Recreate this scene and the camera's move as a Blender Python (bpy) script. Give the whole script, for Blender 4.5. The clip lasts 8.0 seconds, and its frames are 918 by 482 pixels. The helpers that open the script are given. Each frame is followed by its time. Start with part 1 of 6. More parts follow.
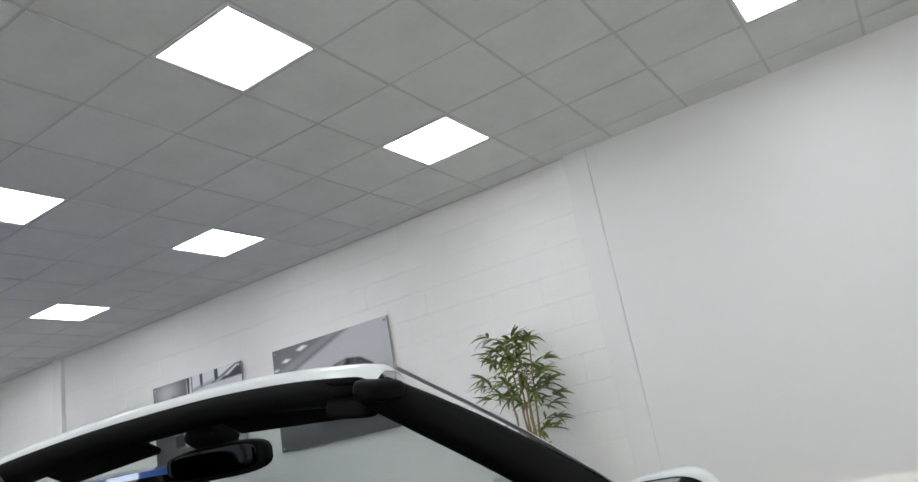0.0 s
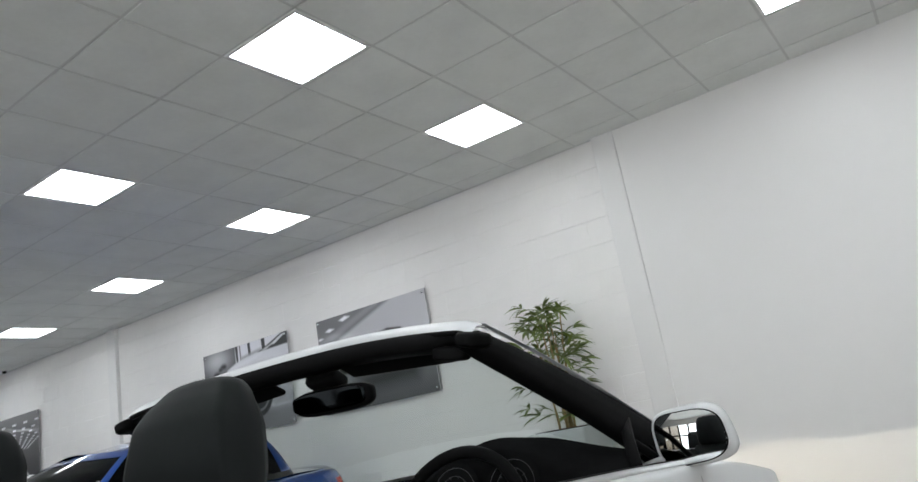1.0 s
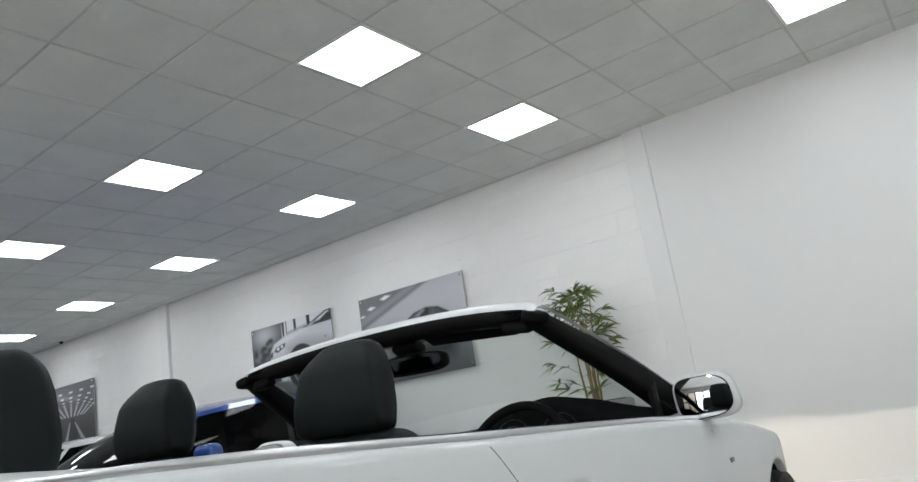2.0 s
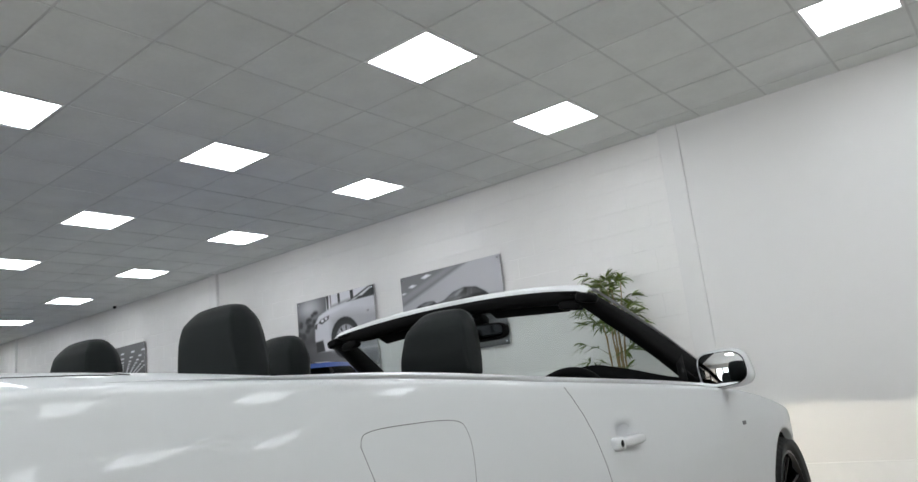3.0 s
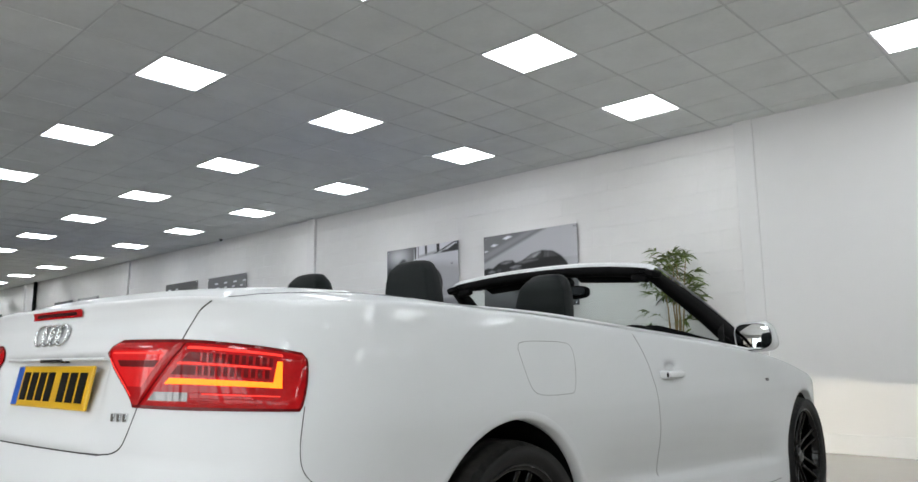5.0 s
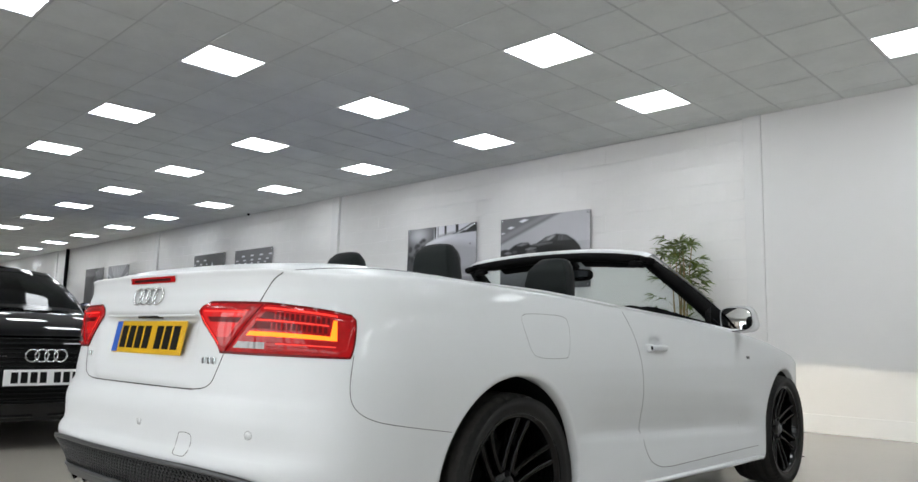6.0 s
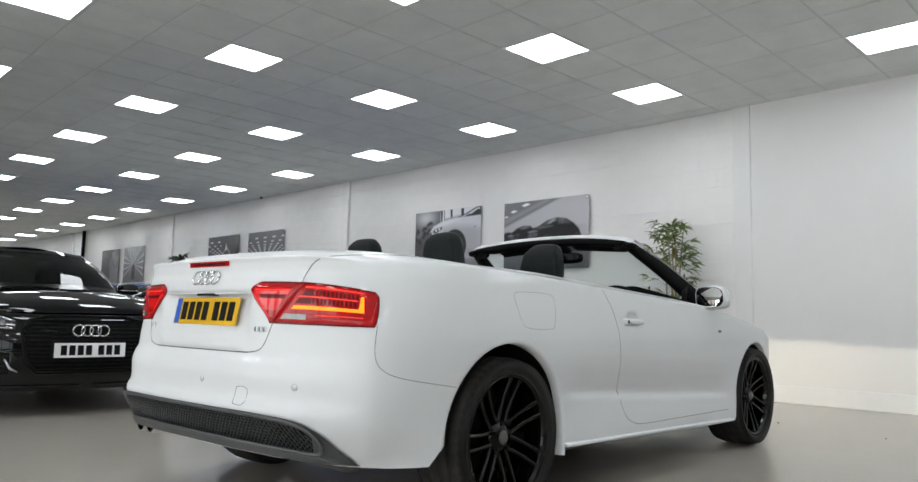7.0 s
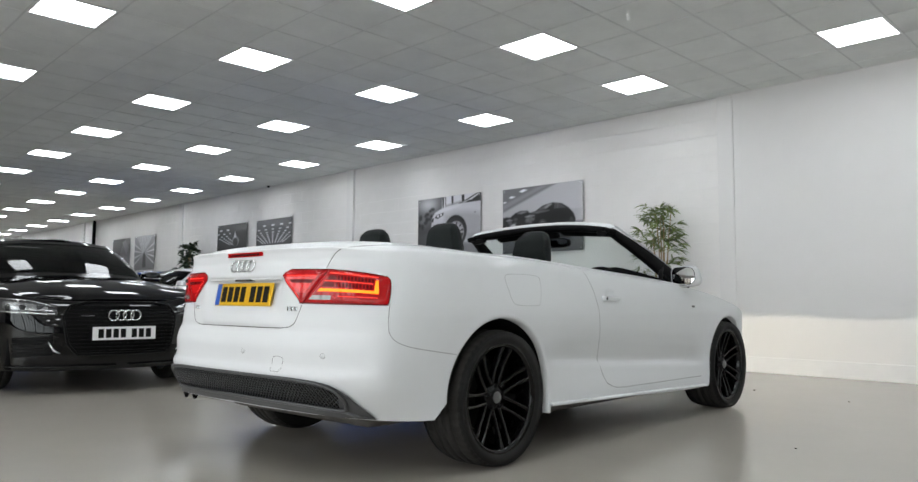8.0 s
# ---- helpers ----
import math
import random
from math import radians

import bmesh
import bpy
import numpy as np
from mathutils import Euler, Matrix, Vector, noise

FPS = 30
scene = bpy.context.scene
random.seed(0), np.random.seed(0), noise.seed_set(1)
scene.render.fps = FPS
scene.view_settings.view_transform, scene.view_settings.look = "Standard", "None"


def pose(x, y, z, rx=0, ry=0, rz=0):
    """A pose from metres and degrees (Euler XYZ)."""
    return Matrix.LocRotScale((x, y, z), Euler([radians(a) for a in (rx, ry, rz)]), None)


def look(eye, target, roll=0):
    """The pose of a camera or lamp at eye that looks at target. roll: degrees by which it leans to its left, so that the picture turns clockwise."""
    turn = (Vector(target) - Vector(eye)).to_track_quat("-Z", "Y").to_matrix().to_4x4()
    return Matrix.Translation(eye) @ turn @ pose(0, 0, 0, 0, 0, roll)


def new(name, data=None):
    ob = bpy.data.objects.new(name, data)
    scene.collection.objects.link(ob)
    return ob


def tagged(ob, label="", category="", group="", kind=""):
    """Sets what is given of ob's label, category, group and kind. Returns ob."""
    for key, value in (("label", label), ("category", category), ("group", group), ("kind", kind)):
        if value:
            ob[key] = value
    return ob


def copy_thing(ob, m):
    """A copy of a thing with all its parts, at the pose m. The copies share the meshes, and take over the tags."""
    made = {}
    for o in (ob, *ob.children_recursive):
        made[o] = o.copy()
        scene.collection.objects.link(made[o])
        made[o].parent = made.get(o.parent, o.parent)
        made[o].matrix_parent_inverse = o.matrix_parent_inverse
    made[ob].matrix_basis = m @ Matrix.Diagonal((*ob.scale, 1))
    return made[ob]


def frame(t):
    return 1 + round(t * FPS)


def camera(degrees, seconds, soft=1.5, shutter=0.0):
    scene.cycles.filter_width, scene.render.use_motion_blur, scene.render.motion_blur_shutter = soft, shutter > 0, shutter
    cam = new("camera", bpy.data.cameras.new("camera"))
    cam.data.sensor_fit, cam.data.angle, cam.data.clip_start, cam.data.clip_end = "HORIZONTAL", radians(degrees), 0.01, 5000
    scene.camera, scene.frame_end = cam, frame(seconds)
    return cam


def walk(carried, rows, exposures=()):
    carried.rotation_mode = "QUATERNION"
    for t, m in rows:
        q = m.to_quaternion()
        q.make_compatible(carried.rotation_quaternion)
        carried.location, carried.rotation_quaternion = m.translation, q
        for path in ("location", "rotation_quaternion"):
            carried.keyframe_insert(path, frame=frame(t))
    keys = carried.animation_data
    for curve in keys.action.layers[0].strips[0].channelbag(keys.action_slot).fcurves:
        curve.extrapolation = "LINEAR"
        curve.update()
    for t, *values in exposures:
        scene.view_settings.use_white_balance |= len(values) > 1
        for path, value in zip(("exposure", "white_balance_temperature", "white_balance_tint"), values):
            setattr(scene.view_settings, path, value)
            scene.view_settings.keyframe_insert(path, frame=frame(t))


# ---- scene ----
cam = camera(63.8, 8.0)
PATH = [
    (0, (1.325, 0.335, 1.143), (0.338, 1.981, 1.710), -10.5),
    (0.5, (1.379, 0.142, 1.098), (0.359, 1.777, 1.641), -10.25),
    (1, (1.452, -0.084, 1.075), (0.398, 1.539, 1.584), -10.15),
    (1.5, (1.54, -0.32, 1.053), (0.452, 1.286, 1.539), -9.8),
    (3, (1.793, -1.046, 0.961), (0.608, 0.508, 1.389), -6.3),
    (3.5, (1.884, -1.302, 0.941), (0.663, 0.232, 1.339), -5.0),
    (4, (1.987, -1.533, 0.921), (0.726, -0.025, 1.294), -3.7),
    (4.5, (2.114, -1.717, 0.899), (0.808, -0.243, 1.247), -2.2),
    (5, (2.245, -1.885, 0.88), (0.902, -0.438, 1.2), -0.6),
    (6.5, (2.751, -2.403, 0.823), (1.356, -0.99, 1.059), 1.5),
    (7, (2.94, -2.587, 0.813), (1.539, -1.175, 1.023), 1.3),
    (7.5, (3.13, -2.766, 0.803), (1.725, -1.354, 0.99), 0.8),
    (8, (3.332, -2.953, 0.796), (1.924, -1.542, 0.959), 0.4),
]
walk(cam, [(t, look(eye, target, roll)) for t, eye, target, roll in PATH])

# ---- world, light ----
H = 3.33            # ceiling height
WALL = 5.64         # inner face of the long wall
X_END, X_EAST, Y_SOUTH = -36.3, 14.0, -9.0
world = bpy.data.worlds.new("sky")
scene.world = world
world.use_nodes = True
wt = world.node_tree
sky = wt.nodes.new("ShaderNodeTexSky")
sky.sky_type, sky.sun_disc = "NISHITA", False
sky.dust_density, sky.air_density = 7.0, 0.5
sky.sun_elevation, sky.sun_rotation = radians(35), radians(200)
wt.nodes["Background"].inputs[1].default_value = 0.05
wt.links.new(sky.outputs[0], wt.nodes["Background"].inputs[0])
scene.view_settings.exposure = 0.0
PANEL = 11.8          # brightness of the ceiling panels


# ---- materials ----
def material(name, color, rough=0.5, metal=0.0, var=0.06, scale=6.0, bump=0.0, bscale=60.0, coat=0.0, spec=0.5, rvar=0.0, island=0.0, objvar=0.0):
    """A node material with colour variation at two scales and fine relief."""
    m = bpy.data.materials.new(name)
    m.use_nodes = True
    nt = m.node_tree
    b = nt.nodes["Principled BSDF"]
    b.inputs["Roughness"].default_value, b.inputs["Metallic"].default_value = rough, metal
    b.inputs["Coat Weight"].default_value, b.inputs["Coat Roughness"].default_value = coat, 0.03
    b.inputs["Specular IOR Level"].default_value = spec
    b.inputs["Base Color"].default_value = (*color, 1)
    tc = nt.nodes.new("ShaderNodeTexCoord")
    if var or rvar:
        n1, n2 = nt.nodes.new("ShaderNodeTexNoise"), nt.nodes.new("ShaderNodeTexNoise")
        n1.inputs["Scale"].default_value, n2.inputs["Scale"].default_value = scale, scale * 9
        n1.inputs["Detail"].default_value, n2.inputs["Detail"].default_value = 4, 3
        add = nt.nodes.new("ShaderNodeMath")
        add.operation = "MULTIPLY_ADD"
        add.inputs[1].default_value = 0.35
        for n in (n1, n2):
            nt.links.new(tc.outputs["Object"], n.inputs["Vector"])
        nt.links.new(n2.outputs[0], add.inputs[0])
        nt.links.new(n1.outputs[0], add.inputs[2])
        fac = add.outputs[0]
        if island or objvar:
            src = nt.nodes.new("ShaderNodeNewGeometry").outputs["Random Per Island"] if island else nt.nodes.new("ShaderNodeObjectInfo").outputs["Random"]
            a2 = nt.nodes.new("ShaderNodeMath")
            a2.operation = "MULTIPLY_ADD"
            a2.inputs[1].default_value = island or objvar
            nt.links.new(src, a2.inputs[0])
            nt.links.new(fac, a2.inputs[2])
            fac = a2.outputs[0]
        if var:
            ramp = nt.nodes.new("ShaderNodeMapRange")
            ramp.inputs[1].default_value, ramp.inputs[2].default_value = 0.35, 1.0
            ramp.inputs[3].default_value, ramp.inputs[4].default_value = 1 - var, 1 + var
            nt.links.new(fac, ramp.inputs[0])
            mul = nt.nodes.new("ShaderNodeVectorMath")
            mul.operation = "SCALE"
            mul.inputs[0].default_value = color
            nt.links.new(ramp.outputs[0], mul.inputs["Scale"])
            nt.links.new(mul.outputs[0], b.inputs["Base Color"])
        if rvar:
            r2 = nt.nodes.new("ShaderNodeMapRange")
            r2.inputs[1].default_value, r2.inputs[2].default_value = 0.35, 1.0
            r2.inputs[3].default_value, r2.inputs[4].default_value = max(rough - rvar, 0.02), rough + rvar
            nt.links.new(fac, r2.inputs[0])
            nt.links.new(r2.outputs[0], b.inputs["Roughness"])
    if bump:
        n3, bp = nt.nodes.new("ShaderNodeTexNoise"), nt.nodes.new("ShaderNodeBump")
        n3.inputs["Scale"].default_value, n3.inputs["Detail"].default_value = bscale, 5
        bp.inputs["Strength"].default_value, bp.inputs["Distance"].default_value = bump, 0.01
        nt.links.new(tc.outputs["Object"], n3.inputs["Vector"])
        nt.links.new(n3.outputs[0], bp.inputs["Height"])
        nt.links.new(bp.outputs[0], b.inputs["Normal"])
    return m


def glowing(name, color, strength):
    m = bpy.data.materials.new(name)
    m.use_nodes = True
    b = m.node_tree.nodes["Principled BSDF"]
    b.inputs["Base Color"].default_value = (*color, 1)
    b.inputs["Emission Color"].default_value = (*color, 1)
    b.inputs["Emission Strength"].default_value = strength
    return m


def glass_sheet(name, tint, gloss=1.0):
    """Thin glass: tinted see-through with a clear reflection."""
    m = bpy.data.materials.new(name)
    m.use_nodes = True
    nt = m.node_tree
    nt.nodes.remove(nt.nodes["Principled BSDF"])
    tr, gl, mix, fr, pw = (nt.nodes.new(k) for k in ("ShaderNodeBsdfTransparent", "ShaderNodeBsdfGlossy", "ShaderNodeMixShader", "ShaderNodeLayerWeight", "ShaderNodeMath"))
    tr.inputs[0].default_value = (*tint, 1)
    gl.inputs["Roughness"].default_value = 0.02
    fr.inputs[0].default_value = 0.5
    pw.operation = "POWER"
    pw.inputs[1].default_value = 5.0
    rng = nt.nodes.new("ShaderNodeMapRange")
    rng.inputs[3].default_value, rng.inputs[4].default_value = 0.05 * gloss, 0.95 * gloss
    nt.links.new(fr.outputs["Facing"], pw.inputs[0])
    nt.links.new(pw.outputs[0], rng.inputs[0])
    nt.links.new(rng.outputs[0], mix.inputs[0])
    nt.links.new(tr.outputs[0], mix.inputs[1])
    nt.links.new(gl.outputs[0], mix.inputs[2])
    nt.links.new(mix.outputs[0], nt.nodes["Material Output"].inputs[0])
    return m


M_WALL = material("painted_wall", (0.775, 0.765, 0.76), 0.6, var=0.03, scale=0.8, bump=0.15, bscale=90)
M_BLOCK = material("painted_block", (0.775, 0.765, 0.755), 0.6, var=0.03, scale=2.5, bump=0.3, bscale=70, objvar=0.04)
M_BOARD = material("painted_board", (0.73, 0.725, 0.72), 0.55, var=0.02, scale=0.6, bump=0.05, bscale=120)
M_CEIL = material("ceiling_tile", (0.694, 0.710, 0.700), 0.9, var=0.08, scale=3, bump=0.2, bscale=200, island=0.25)
M_BAR = material("ceiling_bar", (0.585, 0.595, 0.59), 0.6, var=0.03)
M_FLOOR = material("polished_floor", (0.352, 0.328, 0.288), 0.21, var=0.05, scale=0.45, spec=0.45)
M_LIGHT = glowing("panel_diffuser", (0.95, 1.0, 1.04), PANEL)
M_WHITE = material("white_plastic", (0.75, 0.75, 0.75), 0.4, var=0.03)
M_PAINT = material("white_car_paint", (0.675, 0.69, 0.70), 0.45, var=0.012, scale=3, coat=0.42, spec=0.0)
M_PAINT.node_tree.nodes["Principled BSDF"].inputs["Coat Roughness"].default_value = 0.008
M_BPAINT = material("black_car_paint", (0.002, 0.002, 0.0024), 0.3, var=0.05, coat=0.8, spec=0.0)
M_BPAINT.node_tree.nodes["Principled BSDF"].inputs["Coat Roughness"].default_value = 0.01
M_BLUE = material("blue_car_paint", (0.007, 0.050, 0.235), 0.35, 0.2, var=0.05, coat=1.0, spec=0.2)
M_SILVER = material("silver_car_paint", (0.60, 0.61, 0.62), 0.35, 0.3, var=0.03, coat=1.0)
M_BLACK = material("black_plastic", (0.008, 0.008, 0.0083), 0.5, var=0.15, bump=0.08, bscale=300, spec=0.03)
M_RIM = material("gloss_black_rim", (0.002, 0.002, 0.002), 0.3, var=0.1, coat=0.6, spec=0.0)
M_GLOSSBLACK = material("gloss_black", (0.004, 0.004, 0.004), 0.15, var=0.1, coat=0.3, spec=0.3)
M_GRILLE = material("black_grille", (0.003, 0.003, 0.003), 0.4, var=0.1, spec=0.12)
M_LEATHER = material("black_leather", (0.0135, 0.0158, 0.0158), 0.5, var=0.12, scale=8, bump=0.06, bscale=420, spec=0.07)
M_RUBBER = material("tyre_rubber", (0.013, 0.0128, 0.0122), 0.6, var=0.15, bump=0.1, bscale=120, spec=0.2)
M_TREAD = material("worn_tread", (0.030, 0.029, 0.027), 0.75, var=0.2, scale=20, bump=0.25, bscale=160, spec=0.2)
M_CHROME = material("chrome", (0.75, 0.76, 0.77), 0.12, 1.0, var=0.03)
M_ALU = material("satin_aluminium", (0.62, 0.63, 0.64), 0.28, 1.0, var=0.04)
M_UNDER = material("dusty_underside", (0.085, 0.08, 0.072), 0.75, var=0.3, scale=5, bump=0.2, bscale=40)
M_DARKGLOW = material("maroon_lens", (0.045, 0.002, 0.003), 0.2, var=0.4, scale=60, coat=0.4, spec=0.1)
M_DASH = material("soft_dash_plastic", (0.010, 0.010, 0.0105), 0.9, var=0.15, scale=30, bump=0.1, bscale=400, spec=0.0)
M_MESH = material("dark_mesh", (0.028, 0.029, 0.031), 0.35, var=0.1)
M_GREY = material("grey_diffuser", (0.075, 0.076, 0.079), 0.40, 0.2, var=0.06, bump=0.05)
M_MIRROR = material("mirror_glass", (0.85, 0.86, 0.87), 0.01, 1.0, var=0.0)
M_DIM = material("dimmed_mirror", (0.006, 0.0065, 0.007), 0.05, 1.0, var=0.0)
M_GLASS = glass_sheet("windscreen_glass", (0.80, 0.86, 0.84))
M_DARKGLASS = glass_sheet("tinted_glass", (0.05, 0.055, 0.055), 0.3)
M_RED = material("red_lens", (0.40, 0.004, 0.006), 0.14, var=0.12, scale=14, coat=1.0, spec=0.1)
M_LITRED = material("lit_red_lens", (0.30, 0.003, 0.005), 0.14, var=0.45, scale=16, coat=1.0, spec=0.1)
M_LITRED.node_tree.nodes["Principled BSDF"].inputs["Emission Color"].default_value = (0.9, 0.01, 0.012, 1)
M_LITRED.node_tree.nodes["Principled BSDF"].inputs["Emission Strength"].default_value = 0.12
for m_lens in (M_RED, M_LITRED):
    m_lens.node_tree.nodes["Principled BSDF"].inputs["Coat Roughness"].default_value = 0.01
    m_lens.node_tree.nodes["Principled BSDF"].inputs["Coat Weight"].default_value = 0.6
M_REDGLOW = material("bright_red_lens", (0.50, 0.006, 0.008), 0.12, var=0.2, scale=25, coat=0.6, spec=0.2)
M_REDGLOW.node_tree.nodes["Principled BSDF"].inputs["Emission Color"].default_value = (0.9, 0.015, 0.015, 1)
M_REDGLOW.node_tree.nodes["Principled BSDF"].inputs["Emission Strength"].default_value = 0.22
M_DRED = material("dark_red_lens", (0.13, 0.003, 0.004), 0.2, var=0.15, scale=20, coat=0.2, spec=0.1)
M_GLOWRED = glowing("lit_red", (0.9, 0.02, 0.01), 0.75)
M_GLOWAMBER = glowing("lit_amber", (1.0, 0.17, 0.0), 2.0)
M_CLEAR = material("clear_grey_lens", (0.22, 0.20, 0.20), 0.08, var=0.2, scale=40, coat=1.0)
M_YELLOW = material("yellow_plate", (0.72, 0.42, 0.01), 0.3, var=0.04, coat=0.6)
M_PLATEWHITE = material("white_plate", (0.75, 0.75, 0.75), 0.3, var=0.03, coat=0.6)
M_EU = material("blue_band", (0.02, 0.12, 0.55), 0.3, var=0.04)
M_INK = material("black_ink", (0.008, 0.008, 0.008), 0.45, var=0.05, spec=0.08)
M_GAP = material("panel_gap", (0.03, 0.03, 0.03), 0.9, var=0.1)
M_LEAF = material("bamboo_leaf", (0.10, 0.142, 0.026), 0.4, var=0.35, scale=3, island=0.5)
M_DARKLEAF = material("dark_leaf", (0.018, 0.035, 0.014), 0.45, var=0.35, scale=3, island=0.5)
M_CANE = material("bamboo_cane", (0.30, 0.21, 0.09), 0.5, var=0.25, scale=15)
M_POT = material("grey_planter", (0.40, 0.42, 0.42), 0.5, var=0.06, bump=0.1)
M_SOIL = material("soil", (0.03, 0.02, 0.015), 0.9, var=0.3, bump=0.8)


# ---- building helpers ----
def part(name, bm, mat, parent=None, label="", smooth=True):
    me = bpy.data.meshes.new(name)
    bmesh.ops.recalc_face_normals(bm, faces=bm.faces)
    bm.to_mesh(me)
    bm.free()
    if smooth:
        for p in me.polygons:
            p.use_smooth = True
    for mm in (mat if isinstance(mat, (list, tuple)) else [mat]):
        me.materials.append(mm)
    ob = new(name, me)
    if parent:
        ob.parent = parent
    if label:
        ob["label"] = label
    return ob


def thing(name, m, label, category, group="", kind=""):
    ob = new(name)
    ob.matrix_basis = m
    return tagged(ob, label, category, group, kind)


def add_box(bm, lo, hi, bevel=0.0, seg=2, m=None):
    r = bmesh.ops.create_cube(bm, size=1.0)
    vs = r["verts"]
    for v in vs:
        v.co = Vector([lo[k] + (v.co[k] + 0.5) * (hi[k] - lo[k]) for k in range(3)])
    if bevel:
        es = list({e for v in vs for e in v.link_edges})
        out = bmesh.ops.bevel(bm, geom=es, offset=bevel, segments=seg, profile=0.5, affect="EDGES")
        vs = list({v for f in out["faces"] for v in f.verts} | {v for v in vs if v.is_valid})
    if m:
        for v in vs:
            v.co = m @ v.co
    return vs


def box(lo, hi, bevel=0.0, seg=2, m=None):
    bm = bmesh.new()
    add_box(bm, lo, hi, bevel, seg, m)
    return bm


def grid(fn, nu, nv, bm=None, keep=None):
    """A sheet of nu x nv cells through fn(u, v), u and v from 0 to 1."""
    bm = bm or bmesh.new()
    vs = [[bm.verts.new(fn(i / nu, j / nv)) for j in range(nv + 1)] for i in range(nu + 1)]
    for i in range(nu):
        for j in range(nv):
            if keep is None or keep((i + 0.5) / nu, (j + 0.5) / nv):
                bm.faces.new((vs[i][j], vs[i + 1][j], vs[i + 1][j + 1], vs[i][j + 1]))
    return bm


def tube(points, radius, n=8, bm=None, closed=False, flat=1.0):
    """A round bar along points; radius may be a list."""
    bm = bm or bmesh.new()
    P = [Vector(p) for p in points]
    rings = []
    up = Vector((0, 0, 1))
    for i, p in enumerate(P):
        a = P[(i - 1) % len(P)] if closed or i else p
        b = P[(i + 1) % len(P)] if closed or i < len(P) - 1 else p
        d = (b - a).normalized()
        side = d.cross(up)
        side = side.normalized() if side.length > 1e-4 else Vector((1, 0, 0))
        nrm = side.cross(d)
        r = radius[i] if isinstance(radius, (list, tuple)) else radius
        rings.append([bm.verts.new(p + r * (math.cos(k * math.tau / n) * side + flat * math.sin(k * math.tau / n) * nrm)) for k in range(n)])
    for i in range(len(P) if closed else len(P) - 1):
        a, b = rings[i], rings[(i + 1) % len(P)]
        for k in range(n):
            bm.faces.new((a[k], a[(k + 1) % n], b[(k + 1) % n], b[k]))
    if not closed:
        bm.faces.new(rings[0][::-1])
        bm.faces.new(rings[-1])
    return bm


def lathe(profile, n=48, bm=None, axis="x"):
    """Turns (radius, along) round the x axis."""
    bm = bm or bmesh.new()
    rings = []
    for r, a in profile:
        ring = []
        for k in range(n):
            c, s = math.cos(k * math.tau / n), math.sin(k * math.tau / n)
            ring.append(bm.verts.new((a, r * c, r * s) if axis == "x" else (r * c, r * s, a)))
        rings.append(ring)
    for a, b in zip(rings, rings[1:]):
        for k in range(n):
            bm.faces.new((a[k], a[(k + 1) % n], b[(k + 1) % n], b[k]))
    return bm


def curve(pairs):
    """A smooth monotone curve through (x, y) pairs, as a function."""
    xs, ys = np.array([p[0] for p in pairs], float), np.array([p[1] for p in pairs], float)
    h, d = np.diff(xs), np.diff(ys) / np.diff(xs)
    m = np.zeros(len(xs))
    m[0], m[-1] = d[0], d[-1]
    for i in range(1, len(xs) - 1):
        if d[i - 1] * d[i] > 0:
            w1, w2 = 2 * h[i] + h[i - 1], h[i] + 2 * h[i - 1]
            m[i] = (w1 + w2) / (w1 / d[i - 1] + w2 / d[i])

    def f(x):
        x = min(max(x, xs[0]), xs[-1])
        i = min(max(int(np.searchsorted(xs, x)) - 1, 0), len(xs) - 2)
        t = (x - xs[i]) / h[i]
        return float((1 + 2 * t) * (1 - t) ** 2 * ys[i] + t * (1 - t) ** 2 * h[i] * m[i] + t * t * (3 - 2 * t) * ys[i + 1] + t * t * (t - 1) * h[i] * m[i + 1])
    return f


# ---- large structure ----
def pydata(name, verts, faces, mat, parent=None, smooth=False):
    me = bpy.data.meshes.new(name)
    me.from_pydata(verts, [], faces)
    me.update()
    for p in me.polygons:
        p.use_smooth = smooth
    me.materials.append(mat)
    ob = new(name, me)
    if parent:
        ob.parent = parent
    return ob


def structure(name, bm, mat, label, category, smooth=False):
    return tagged(part(name, bm, mat, smooth=smooth), label, category, kind="structure")


structure("floor", box((X_END, Y_SOUTH - 0.3, -0.2), (X_EAST, WALL + 0.3, 0)), M_FLOOR, "polished pale grey resin showroom floor", "floor")
WALL_N = structure("wall_north", box((X_END, WALL + 0.011, 0), (-0.735, WALL + 0.3, H + 0.3)), M_WALL, "white painted blockwork wall of the showroom", "wall")
structure("wall_board", box((-0.535, WALL - 0.03, 0), (X_EAST, WALL + 0.3, H + 0.3)), M_BOARD, "smooth white painted boarded wall", "wall")
structure("wall_east", box((X_EAST, Y_SOUTH, 0), (X_EAST + 0.3, WALL + 0.3, H + 0.3)), M_WALL, "plain white painted end wall", "wall")
structure("wall_west", box((X_END - 0.3, Y_SOUTH, 0), (X_END, WALL + 0.3, H + 0.3)), M_WALL, "white painted far end wall", "wall")
structure("skirting_board", box((-0.53, WALL - 0.052, 0), (X_EAST, WALL - 0.032, 0.18), 0.004), M_WHITE, "white painted skirting along the boarded wall", "skirting")
structure("skirting_block", box((X_END, WALL - 0.02, 0), (-0.735, WALL + 0.008, 0.12), 0.004), M_WHITE, "white painted skirting along the block wall", "skirting")
